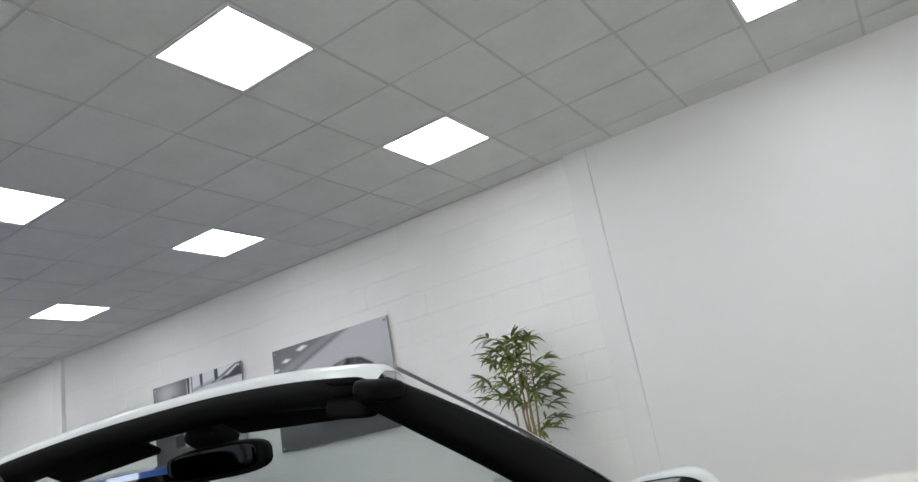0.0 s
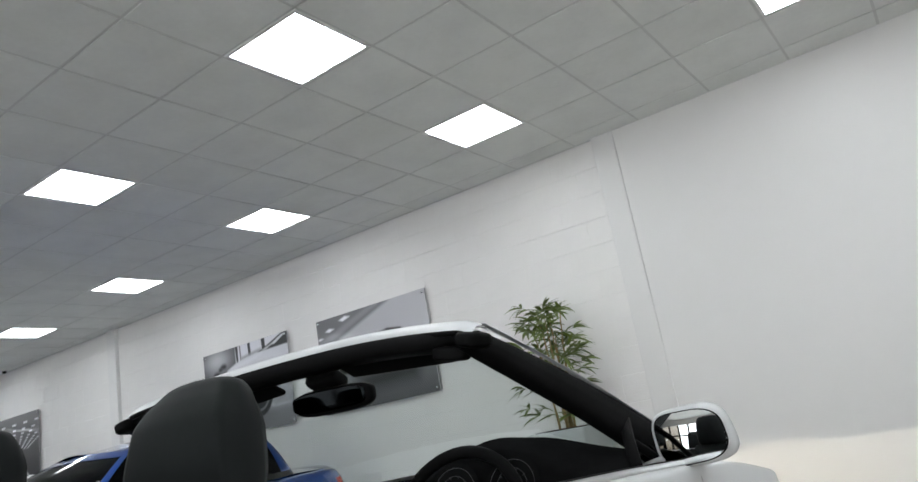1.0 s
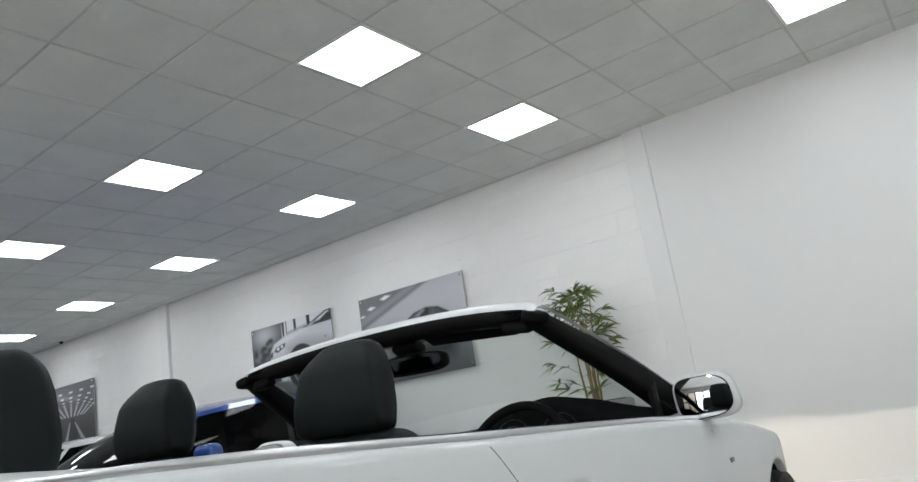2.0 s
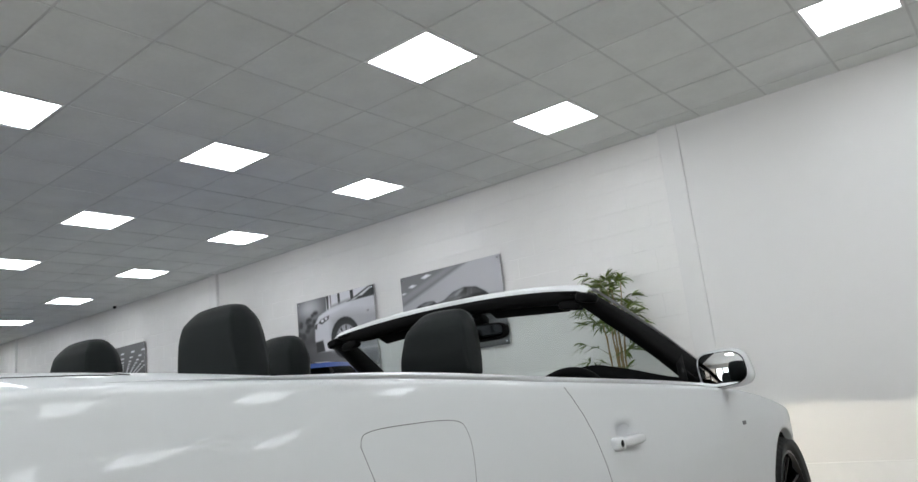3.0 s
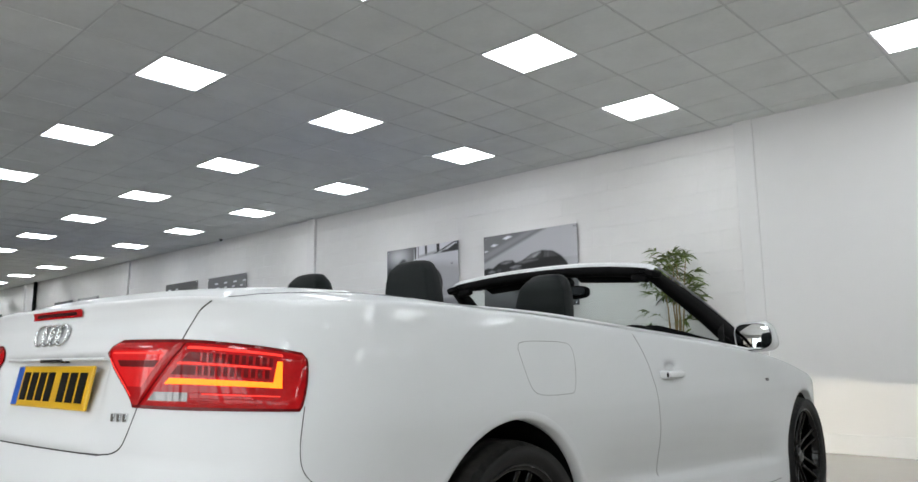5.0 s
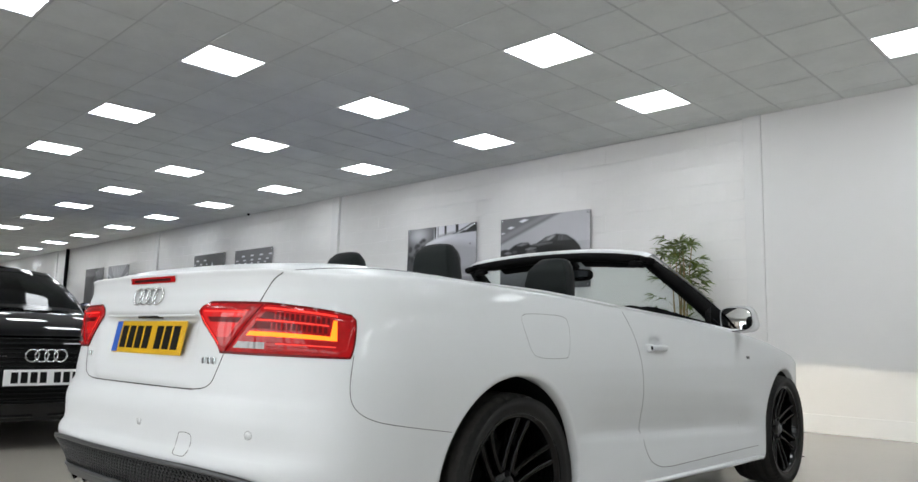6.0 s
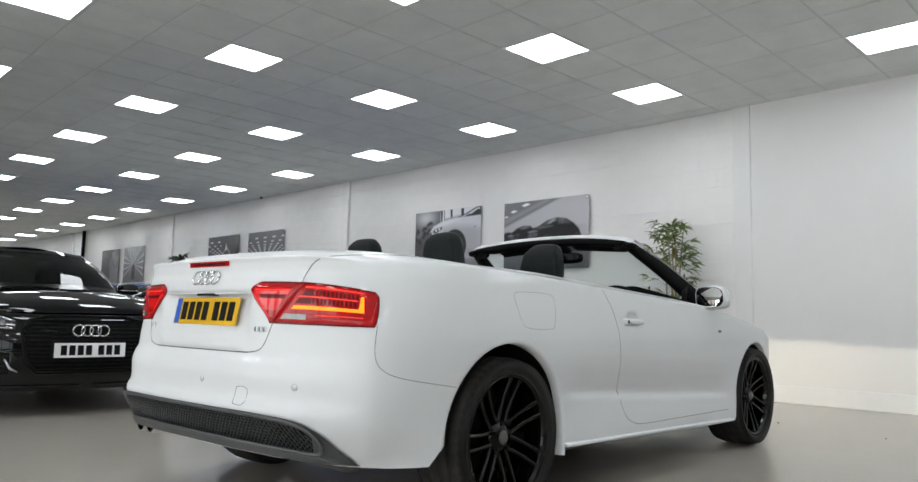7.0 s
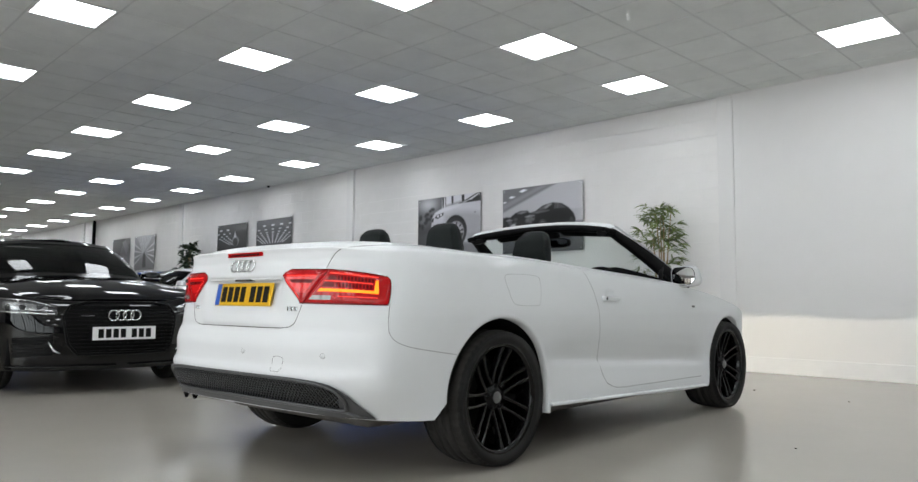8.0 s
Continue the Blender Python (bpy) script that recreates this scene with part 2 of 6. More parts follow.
for k, px in enumerate((-0.735, -8.3, -15.75, -23.2, -30.6)):
    structure("pillar_%d" % (k + 1), box((px, WALL - 0.045, 0), (px + 0.2, WALL + 0.2, H), 0.006), M_BOARD, "white painted boxed wall pillar", "pillar")
structure("pipe_1", tube([(-22.0, WALL - 0.05, 0.0), (-22.0, WALL - 0.05, H)], 0.05, 12), M_BLACK, "black vertical pipe on the white wall", "pipe", smooth=True)

# suspended ceiling: tiles with recessed joints, bars between them; the grid runs a little askew of the wall
GX, GY = -1.486, 2.382      # a corner of the tile grid
LIGHT_COLS, LIGHT_ROWS = range(-14, 4), range(-5, 2)


def on_grid(u, v):
    """The place over the floor of a point of the ceiling grid."""
    return GX + 1.0045 * u - 0.0035 * v, GY - 0.0135 * u + v


def has_light(i, j):
    return i in LIGHT_COLS and j in LIGHT_ROWS and not (i < -3 and j < -1 or i < -1 and j < -2)


verts, faces = [], []
for i in range(-58, 26):
    for j in range(-19, 7):
        if i % 4 == 0 and j % 3 == 0 and has_light(i // 4, j // 3):
            continue
        e, d = 0.0095, 0.012
        sag = random.uniform(-0.0015, 0.0015)
        P = [on_grid(0.6 * i + du, 0.6 * j + dv) for du, dv in ((e, e), (0.6 - e, e), (0.6 - e, 0.6 - e), (e, 0.6 - e))]
        if P[0][1] > WALL - 0.03 or P[1][0] > X_EAST + 0.3:
            continue
        n = len(verts)
        verts += [(x, min(y, WALL), H + (sag if k < 2 else -sag)) for k, (x, y) in enumerate(P)] + [(x, min(y, WALL), H + d) for x, y in P]
        faces += [(n, n + 1, n + 2, n + 3), (n, n + 4, n + 5, n + 1), (n + 1, n + 5, n + 6, n + 2), (n + 2, n + 6, n + 7, n + 3), (n + 3, n + 7, n + 4, n)]
tagged(pydata("ceiling", verts, faces, M_CEIL), "suspended ceiling of grey mineral tiles", "ceiling", kind="structure")
verts, faces = [], []


def bar(corners, z0, z1):
    n = len(verts)
    verts.extend([(x, min(y, WALL + 0.25), z) for z in (z0, z1) for x, y in corners])
    faces.extend([(n, n + 1, n + 2, n + 3), (n + 4, n + 5, n + 6, n + 7), (n, n + 1, n + 5, n + 4), (n + 1, n + 2, n + 6, n + 5), (n + 2, n + 3, n + 7, n + 6), (n + 3, n, n + 4, n + 7)])


def plain(x0, y0, x1, y1):
    return (x0, y0), (x1, y0), (x1, y1), (x0, y1)


for i in range(-58, 26):
    bar([on_grid(0.6 * i + du, v) for du, v in ((-0.011, -11.4), (0.011, -11.4), (0.011, 3.8), (-0.011, 3.8))], H + 0.004, H + 0.03)
for j in range(-19, 7):
    bar([on_grid(u, 0.6 * j + dv) for u, dv in ((-34.8, -0.011), (15.5, -0.011), (15.5, 0.011), (-34.8, 0.011))], H + 0.0045, H + 0.029)
bar(plain(X_END, WALL - 0.022, X_EAST, WALL), H - 0.003, H + 0.02)
bar(plain(X_END - 0.3, Y_SOUTH - 0.3, X_EAST + 0.3, WALL + 0.3), H + 0.05, H + 0.2)
tagged(pydata("ceiling_grid", verts, faces, M_BAR), "pale metal grid bars of the suspended ceiling", "ceiling grid", kind="structure")


def ceiling_light(m):
    t = thing("ceiling_light", m, "square white LED panel, lit, set in the tile ceiling", "ceiling light", "ceiling light panels")
    bm = bmesh.new()
    for lo, hi in (((-0.292, -0.292), (0.292, -0.272)), ((-0.292, 0.272), (0.292, 0.292)), ((-0.292, -0.272), (-0.272, 0.272)), ((0.272, -0.272), (0.292, 0.272))):
        add_box(bm, (*lo, -0.004), (*hi, 0.02))
    part("frame", bm, M_WHITE, t, smooth=False)
    part("diffuser", box((-0.272, -0.272, 0.0), (0.272, 0.272, 0.012)), M_LIGHT, t, smooth=False)
    return t


lamp = None
for i in LIGHT_COLS:
    for j in LIGHT_ROWS:
        if not has_light(i, j):
            continue
        m = pose(*on_grid(2.4 * i + 0.3, 1.8 * j + 0.3), H, 0, 0, -0.5)
        lamp = copy_thing(lamp, m) if lamp else ceiling_light(m)

# glazed shop front behind, with daylight outside
bm = bmesh.new()
for lo, hi in (((X_END, 0), (-9.5, H + 0.3)), ((X_END, 3.0), (X_EAST, H + 0.3)), ((10.39, 0), (X_EAST, 3.0))):
    add_box(bm, (lo[0], Y_SOUTH - 0.3, lo[1]), (hi[0], Y_SOUTH, hi[1]))
structure("wall_south", bm, M_WALL, "white wall round the glazed shop front", "wall")
front = tagged(new("window_1"), "glazed shop front with dark aluminium frames", "window", kind="structure")
part("window_frame", box((-9.5, Y_SOUTH - 0.18, 0), (10.39, Y_SOUTH - 0.08, 0.12)), M_BLACK, front, smooth=False)
part("window_frame", box((-9.5, Y_SOUTH - 0.18, 2.25), (10.39, Y_SOUTH - 0.08, 2.33)), M_BLACK, front, smooth=False)
for k in range(24):
    x = -9.5 + k * 14.7 / 17
    wide = 0.14 if k % 4 == 1 else 0.035
    part("mullion", box((x - wide, Y_SOUTH - 0.2, 0.12), (x + wide, Y_SOUTH - 0.06, 3.0)), M_BLACK, front, smooth=False)
    if k < 23:
        pane = part("pane", box((x + wide, Y_SOUTH - 0.14, 0.12), (x + 14.7 / 17 - 0.035, Y_SOUTH - 0.13, 3.0)), glass_sheet("shop_glass", (0.9, 0.93, 0.93)) if k == 0 else bpy.data.materials["shop_glass"], front, smooth=False)
        pane.visible_shadow = False
structure("ground", box((-80, -80, -0.25), (60, Y_SOUTH - 0.3, -0.05)), material("asphalt", (0.11, 0.11, 0.11), 0.9, var=0.15, scale=2), "grey asphalt forecourt outside the shop front", "ground")
day = bpy.data.lights.new("daylight", "AREA")
day.shape, day.size, day.size_y, day.energy, day.color = "RECTANGLE", 17.0, 2.85, 650.0, (0.965, 0.98, 1.0)
new("daylight", day).matrix_basis = pose(1.6, Y_SOUTH - 0.24, 1.55, 90, 0, 0)
sun = bpy.data.lights.new("sun", "SUN")
sun.energy, sun.angle, sun.color = 2.0, radians(0.5), (1.0, 0.95, 0.88)
new("sun", sun).matrix_basis = look((0, 0, 20), (8, -14, 8))


# ---- cars: body shell ----
def smoothstep(a, b, x):
    t = min(max((x - a) / (b - a), 0.0), 1.0)
    return t * t * (3 - 2 * t)


class Shell:
    """The skin of a car: a plan outline of its half from the rear to the nose, pulled in with height."""

    def __init__(self, plan, side, rear, front, top, low, roll=0.07):
        P = [Vector((x, y)) for x, y in plan]
        Q = [Vector((-P[1].x, P[1].y))] + P + [Vector((-P[-2].x, P[-2].y))]
        pts = []
        for i in range(1, len(Q) - 2):
            for k in range(40):
                t = k / 40
                a, b, c, d = Q[i - 1], Q[i], Q[i + 1], Q[i + 2]
                pts.append(0.5 * ((2 * b) + (c - a) * t + (2 * a - 5 * b + 4 * c - d) * t * t + (3 * b - a - 3 * c + d) * t ** 3))
        pts.append(P[-1])
        arc = [0.0]
        for p, q in zip(pts, pts[1:]):
            arc.append(arc[-1] + (q - p).length)
        self.arc, self.px, self.py = np.array(arc), np.array([p.x for p in pts]), np.array([p.y for p in pts])
        self.length = arc[-1]
        self.crease = self.recess = self.corner = None
        self.side, self.rear, self.front, self.top, self.low, self.roll = curve(side), curve(rear), curve(front), curve(top), curve(low), roll

    def at(self, a):
        return Vector((np.interp(a, self.arc, self.px), np.interp(a, self.arc, self.py)))

    def normal(self, a):
        d = self.at(min(a + 0.03, self.length)) - self.at(max(a - 0.03, 0))
        n = Vector((d.y, -d.x)).normalized()
        if a < 0.03:
            n = n.lerp(Vector((0, -1)), 1 - a / 0.03).normalized()
        if a > self.length - 0.03:
            n = n.lerp(Vector((0, 1)), 1 - (self.length - a) / 0.03).normalized()
        return n

    def ztop(self, a):
        return self.top(self.at(a).y)

    def zlow(self, a):
        return self.low(self.at(a).y)

    def point(self, a, z, off=0.0):
        n, p = self.normal(a), self.at(a)
        wr, wf = smoothstep(0.45, 0.97, -n.y), smoothstep(0.45, 0.97, n.y)
        ins = wr * self.rear(z) + wf * self.front(z) + (1 - wr - wf) * self.side(z)
        if self.recess:
            ins += wr * self.recess(z) * (1 - smoothstep(0.26, 0.36, p.x))
        if self.corner:
            ins += self.corner(z) * math.sin(math.pi * min(max(-n.y, 0.0), 1.0)) ** 2
        if self.crease:
            ins += 0.016 * math.exp(-((p.y - 0.985) / 0.050) ** 4 - ((z - 0.832) / 0.030) ** 4) * (abs(n.x) > 0.9)
            ins += self.crease(z + 0.058 * (p.y - 1.2)) * smoothstep(0.26, 0.52, p.y) * (1 - smoothstep(2.05, 2.35, p.y))
        h, r = self.ztop(a) - z, self.roll * (1 - 0.6 * wr)
        if h < r:
            ins += 0.8 * r * (1 - math.sqrt(max(0.0, 1 - ((r - h) / r) ** 2)))
        p = p - n * (ins - off)
        return Vector((max(p.x, 0.0) if a < 0.06 or a > self.length - 0.06 else p.x, p.y, z))

    def along(self, y):
        """The way along the outline at which its flank stands at y."""
        k = int(np.argmax(self.px > 0.75 * self.px.max()))
        m = len(self.px) - int(np.argmax(self.px[::-1] > 0.75 * self.px.max()))
        return float(np.interp(y, self.py[k:m], self.arc[k:m]))

    def across(self, x, nose=False):
        """The way along the outline at which the tail (or nose) stands at x."""
        k = int(np.argmax(self.px))
        return float(np.interp(-x, -self.px[k:], self.arc[k:])) if nose else float(np.interp(x, self.px[:k], self.arc[:k]))


def wrap(shell, na, nz, arches, name_of, tail=1.0):
    """The skin of the right half as bmeshes by panel name; round holes for the wheels."""
    A = [shell.length * i / na for i in range(na + 1)]
    bms, rows = {}, []
    for a in A:
        zt, zb = shell.ztop(a), shell.zlow(a)
        col = []
        for j in range(nz + 1):
            t = j / nz
            t = 1 - (1 - t) ** 1.35
            col.append(shell.point(a, zb + (zt - zb) * t))
        rows.append(col)
    for i in range(na):
        for j in range(nz):
            q = [rows[i][j], rows[i + 1][j], rows[i + 1][j + 1], rows[i][j + 1]]
            c = (q[0] + q[1] + q[2] + q[3]) / 4
            if abs(shell.normal((A[i] + A[i + 1]) / 2).x) > 0.5:
                hole = False
                for ay, az, ar in arches:
                    flare = 1.1 * max(az - c.z, 0) if ay < 1 and c.y < ay else 0.0
                    if math.hypot(c.y - ay, c.z - az) < ar or (abs(c.y - ay) < ar + flare and c.z < az):
                        hole = True
                    for k, v in enumerate(q):
                        d = math.hypot(v.y - ay, v.z - az)
                        if v.z > az - 0.02 and ar - 0.035 < d < ar and not hole:
                            q[k] = Vector((v.x, ay + (v.y - ay) * ar / d, az + (v.z - az) * ar / d))
                        elif v.z <= az - 0.02 and not hole:
                            e = ar + (1.1 * (az - v.z) if ay < 1 and v.y < ay else 0.0)
                            if e - 0.035 < abs(v.y - ay) < e:
                                q[k] = Vector((v.x, ay + math.copysign(e, v.y - ay), v.z))
                if hole:
                    continue
            n = name_of((A[i] + A[i + 1]) / 2, c)
            if n:
                bms.setdefault(n, []).append(q)
    return bms


def quads(qs, mirror=False):
    bm = bmesh.new()
    for q in qs:
        vs = [bm.verts.new((-v.x, v.y, v.z) if mirror else v) for v in q]
        try:
            bm.faces.new(vs)
        except ValueError:
            pass
    bmesh.ops.remove_doubles(bm, verts=bm.verts, dist=0.0004)
    return bm


def coons(bottom, top, left, right, nu, nv, lift):
    """A sheet within four border curves (functions of 0..1), raised by lift(u, v)."""
    b0, b1, t0, t1 = bottom(0), bottom(1), top(0), top(1)

    def fn(u, v):
        p = (1 - v) * bottom(u) + v * top(u) + (1 - u) * left(v) + u * right(v) - ((1 - u) * (1 - v) * b0 + u * (1 - v) * b1 + (1 - u) * v * t0 + u * v * t1)
        return p + Vector((0, 0, lift(u, v)))
    return fn


def flip(v):
    return Vector((-v.x, v.y, v.z))


def seam(shell, pts, parent, r=0.0022, mirror=False, name="panel_gap"):
    """A dark gap between panels, along points (way along, height) of the skin."""
    P = []
    for (a0, z0), (a1, z1) in zip(pts, pts[1:]):
        n = max(2, int(max(abs(a1 - a0), abs(z1 - z0)) / 0.02))
        P += [shell.point(a0 + (a1 - a0) * k / n, z0 + (z1 - z0) * k / n, -0.0006) for k in range(n)]
    P.append(shell.point(*pts[-1]))
    if mirror:
        P = [flip(p) for p in P]
    return part(name, tube(P, r, 6), M_GAP, parent)


def smooth_path(pts, n=8):
    """A rounded line through 2D points."""
    Q = [Vector(pts[0])] + [Vector(p) for p in pts] + [Vector(pts[-1])]
    out = []
    for i in range(1, len(Q) - 2):
        for k in range(n):
            t = k / n
            a, b, c, d = Q[i - 1], Q[i], Q[i + 1], Q[i + 2]
            out.append(tuple(0.5 * ((2 * b) + (c - a) * t + (2 * a - 5 * b + 4 * c - d) * t * t + (3 * b - a - 3 * c + d) * t ** 3)))
    out.append(tuple(pts[-1]))
    return out


def pillow(size, ex=0.45, ez=0.45, taper=0.0, lean=0.0, nu=40, nv=24):
    """A padded rounded block about the origin."""
    def sg(v, e):
        return math.copysign(abs(v) ** e, v)

    def fn(u, v):
        a, b = (u - 0.5) * math.tau, (v - 0.5) * math.pi * 0.9999
        z = sg(math.sin(b), ez)
        k = sg(math.cos(b), ez) * (1 - taper * (z * 0.5 + 0.5))
        return Vector((size[0] / 2 * k * sg(math.cos(a), ex), size[1] / 2 * k * sg(math.sin(a), ex) + lean * z, size[2] / 2 * z))
    bm = grid(fn, nu, nv)
    bmesh.ops.remove_doubles(bm, verts=bm.verts, dist=0.0005)
    return bm


def moved(bm, m):
    bmesh.ops.transform(bm, matrix=m, verts=bm.verts)
    return bm


M_CAP = material("cap_grey", (0.16, 0.16, 0.16), 0.35, 0.6, var=0.1)


def road_wheel(parent, x, y, r, rim_mat, side=1, spokes=7, rim_r=0.255, width=0.25):
    """Tyre and rim about (x, y, r); the outer face looks along side * x."""
    w = new("wheel")
    w.parent = parent
    w.matrix_basis = pose(x, y, r, 0, 0, 0 if side > 0 else 180)
    hw = width / 2
    prof = [(rim_r - 0.012, -hw * 0.92), (rim_r + 0.01, -hw * 0.96), (rim_r + 0.05, -hw * 1.04), (r - 0.022, -hw * 0.98), (r - 0.006, -hw * 0.86), (r - 0.001, -hw * 0.66)]
    for g in (-0.42, 0.0, 0.42):
        prof += [(r, hw * g - 0.007), (r - 0.007, hw * g - 0.0055), (r - 0.007, hw * g + 0.0055), (r, hw * g + 0.007)]
    prof += [(r - 0.001, hw * 0.66), (r - 0.006, hw * 0.86), (r - 0.022, hw * 0.98), (rim_r + 0.05, hw * 1.04), (rim_r + 0.014, hw * 0.97), (rim_r + 0.004, hw * 0.93), (rim_r - 0.012, hw * 0.88)]
    n, bm, rings = 150, bmesh.new(), []
    for pr, a in prof:
        cut = 0.0065 if pr > r - 0.0065 and abs(a) > hw * 0.5 else 0.0
        rings.append([bm.verts.new((a, (pr - cut * (k % 3 == 0)) * math.cos(k * math.tau / n), (pr - cut * (k % 3 == 0)) * math.sin(k * math.tau / n))) for k in range(n)])
    for a, b in zip(rings, rings[1:]):
        for k in range(n):
            bm.faces.new((a[k], a[(k + 1) % n], b[(k + 1) % n], b[k]))
    for f in bm.faces:
        c = f.calc_center_median()
        f.material_index = 1 if abs(c.x) < hw * 0.90 and math.hypot(c.y, c.z) > r - 0.012 else 0
    part("tyre", bm, [M_RUBBER, M_TREAD], w)
    part("rim", lathe([(rim_r - 0.012, -hw * 0.9), (rim_r - 0.03, -hw * 0.8), (rim_r - 0.03, hw * 0.5), (rim_r - 0.022, hw * 0.8), (rim_r - 0.016, hw * 0.9), (rim_r, hw * 0.93), (rim_r + 0.003, hw * 0.90), (rim_r - 0.002, hw * 0.82)], 64), rim_mat, w)
    part("brake_disc", lathe([(0.02, 0.0), (0.165, 0.0), (0.165, -0.03), (0.02, -0.03)], 48), M_BLACK, w)
    part("hub", lathe([(0.0005, hw * 0.62), (0.036, hw * 0.62), (0.062, hw * 0.54), (0.072, hw * 0.40), (0.072, hw * 0.0)], 40), rim_mat, w)
    part("centre_cap", lathe([(0.0005, hw * 0.70), (0.023, hw * 0.69), (0.028, hw * 0.65), (0.028, hw * 0.55)], 32), M_CAP, w, "grey centre cap")
    for k in range(5):
        a = k * math.tau / 5 + 0.3
        part("bolt", moved(lathe([(0.0005, 0.012), (0.009, 0.012), (0.011, 0.0)], 8), pose(hw * 0.53, 0.056 * math.cos(a), 0.056 * math.sin(a))), M_BLACK, w)
    for k in range(spokes):
        a0 = k * math.tau / spokes + math.pi
        er, et = Vector((0, math.cos(a0), math.sin(a0))), Vector((0, -math.sin(a0), math.cos(a0)))
        for d in (-1, 1):
            # twin spokes, side by side, bowed and opening towards the rim
            bm, rings = bmesh.new(), []
            for q in range(11):
                f = q / 10
                c = er * (0.050 + (rim_r - 0.020 - 0.050) * f) + et * (d * (0.0245 + 0.007 * f ** 2) + 0.006 * math.sin(math.pi * f) - 0.004 * f)
                x0, w2 = hw * (0.52 + 0.30 * f ** 1.4), 0.0082 + 0.004 * f ** 4 + 0.003 * (1 - f) ** 3
                rings.append([bm.verts.new(c + et * tx * w2 + Vector((x0 + dx, 0, 0))) for tx, dx in ((-1.25, -0.03), (-1.0, -0.004), (-0.7, 0.0), (0.7, 0.0), (1.0, -0.004), (1.25, -0.03))])
            for p, q in zip(rings, rings[1:]):
                for i in range(6):
                    bm.faces.new((p[i], p[(i + 1) % 6], q[(i + 1) % 6], q[i]))
            part("spoke", bm, rim_mat, w)
    return w


def rings_badge(parent, m, size):
    """Four linked chrome rings."""
    bm = bmesh.new()
    for k in range(4):
        c = (k - 1.5) * size * 0.36 * 1.42
        tube([(c + size * 0.36 * math.cos(t * math.tau / 28), 0, size * 0.36 * math.sin(t * math.tau / 28)) for t in range(28)], size * 0.055, 6, bm, closed=True)
    ob = part("badge", bm, M_CHROME, parent, "chrome badge of four linked rings")
    ob.matrix_basis = m
    return ob


def number_plate(parent, m, mat, band=False):
    """A plate whose characters stand as plain bars; its face looks along -y."""
    p = part("number_plate", box((-0.26, 0, -0.0555), (0.26, 0.008, 0.0555), 0.003), mat, parent, "yellow rear number plate" if band else "white front number plate", smooth=False)
    p.matrix_basis = m
    x = -0.20 if band else -0.215
    for k in range(7):
        x += 0.03 if k == 4 else 0
        part("bar", box((x, -0.0015, -0.038), (x + 0.044, 0.001, 0.038)), M_INK, p, smooth=False)
        x += 0.060
    if band:
        part("band", box((-0.257, -0.001, -0.0525), (-0.215, 0.001, 0.0525)), M_EU, p, "blue band", smooth=False)
    return p


# ---- the white convertible ----
CAR = pose(0.02, -0.24, 0, 0, 0, 3.3)
conv = thing("convertible", CAR, "white convertible with its roof down, black wheels, tail lamps lit", "car")
SH = Shell(
    plan=[(0, -0.985), (0.35, -0.972), (0.62, -0.925), (0.80, -0.80), (0.882, -0.615), (0.908, -0.33), (0.922, 0.1), (0.927, 0.7), (0.922, 1.5), (0.915, 2.2), (0.91, 2.75), (0.88, 3.05), (0.79, 3.32), (0.55, 3.51), (0, 3.60)],
    side=[(0.15, 0.04), (0.22, 0.012), (0.30, 0.008), (0.42, 0.010), (0.52, 0.006), (0.62, 0.001), (0.72, 0.0), (0.76, 0.0035), (0.80, 0.010), (0.86, 0.0205), (0.92, 0.033), (0.96, 0.0425), (1.0, 0.0545), (1.06, 0.075)],
    rear=[(0.20, 0.10), (0.28, 0.06), (0.36, 0.03), (0.44, -0.004), (0.472, -0.010), (0.486, -0.006), (0.508, 0.007), (0.53, 0.009), (0.59, 0.006), (0.615, 0.010), (0.645, 0.020), (0.665, 0.032), (0.70, 0.034), (0.78, 0.043), (0.90, 0.051), (0.95, 0.061), (0.985, 0.070), (1.01, 0.070), (1.03, 0.066), (1.06, 0.09)],
    front=[(0.15, 0.08), (0.3, 0.02), (0.5, 0.0), (0.65, 0.05), (0.9, 0.2)],
    top=[(-0.985, 1.035), (-0.93, 1.032), (-0.85, 1.02), (-0.75, 1.022), (-0.46, 1.03), (0.05, 1.02), (0.75, 0.985), (1.7, 0.935), (2.2, 0.897), (2.5, 0.860), (2.75, 0.818), (3.0, 0.775), (3.2, 0.735), (3.45, 0.68), (3.60, 0.63)],
    low=[(-0.985, 0.31), (-0.8, 0.29), (-0.5, 0.275), (0.0, 0.27), (0.3, 0.26), (1.0, 0.237), (2.3, 0.195), (3.60, 0.20)], roll=0.016)
SH.recess = curve([(0.3, 0.0), (0.672, 0.0), (0.684, -0.010), (0.70, -0.010), (0.72, 0.0), (0.75, 0.013), (0.79, 0.021), (0.84, 0.032), (0.878, 0.041), (0.888, 0.036), (0.897, 0.004), (0.91, 0.0), (1.1, 0.0)])     # hollow of the boot lid for the number plate
SH.corner = curve([(0.2, 0.06), (0.30, 0.035), (0.36, 0.0), (0.44, -0.028), (0.52, -0.026), (0.62, -0.012), (0.72, 0.004), (0.80, 0.012), (0.95, 0.026), (1.05, 0.042)])     # the tail's corners lean in upwards
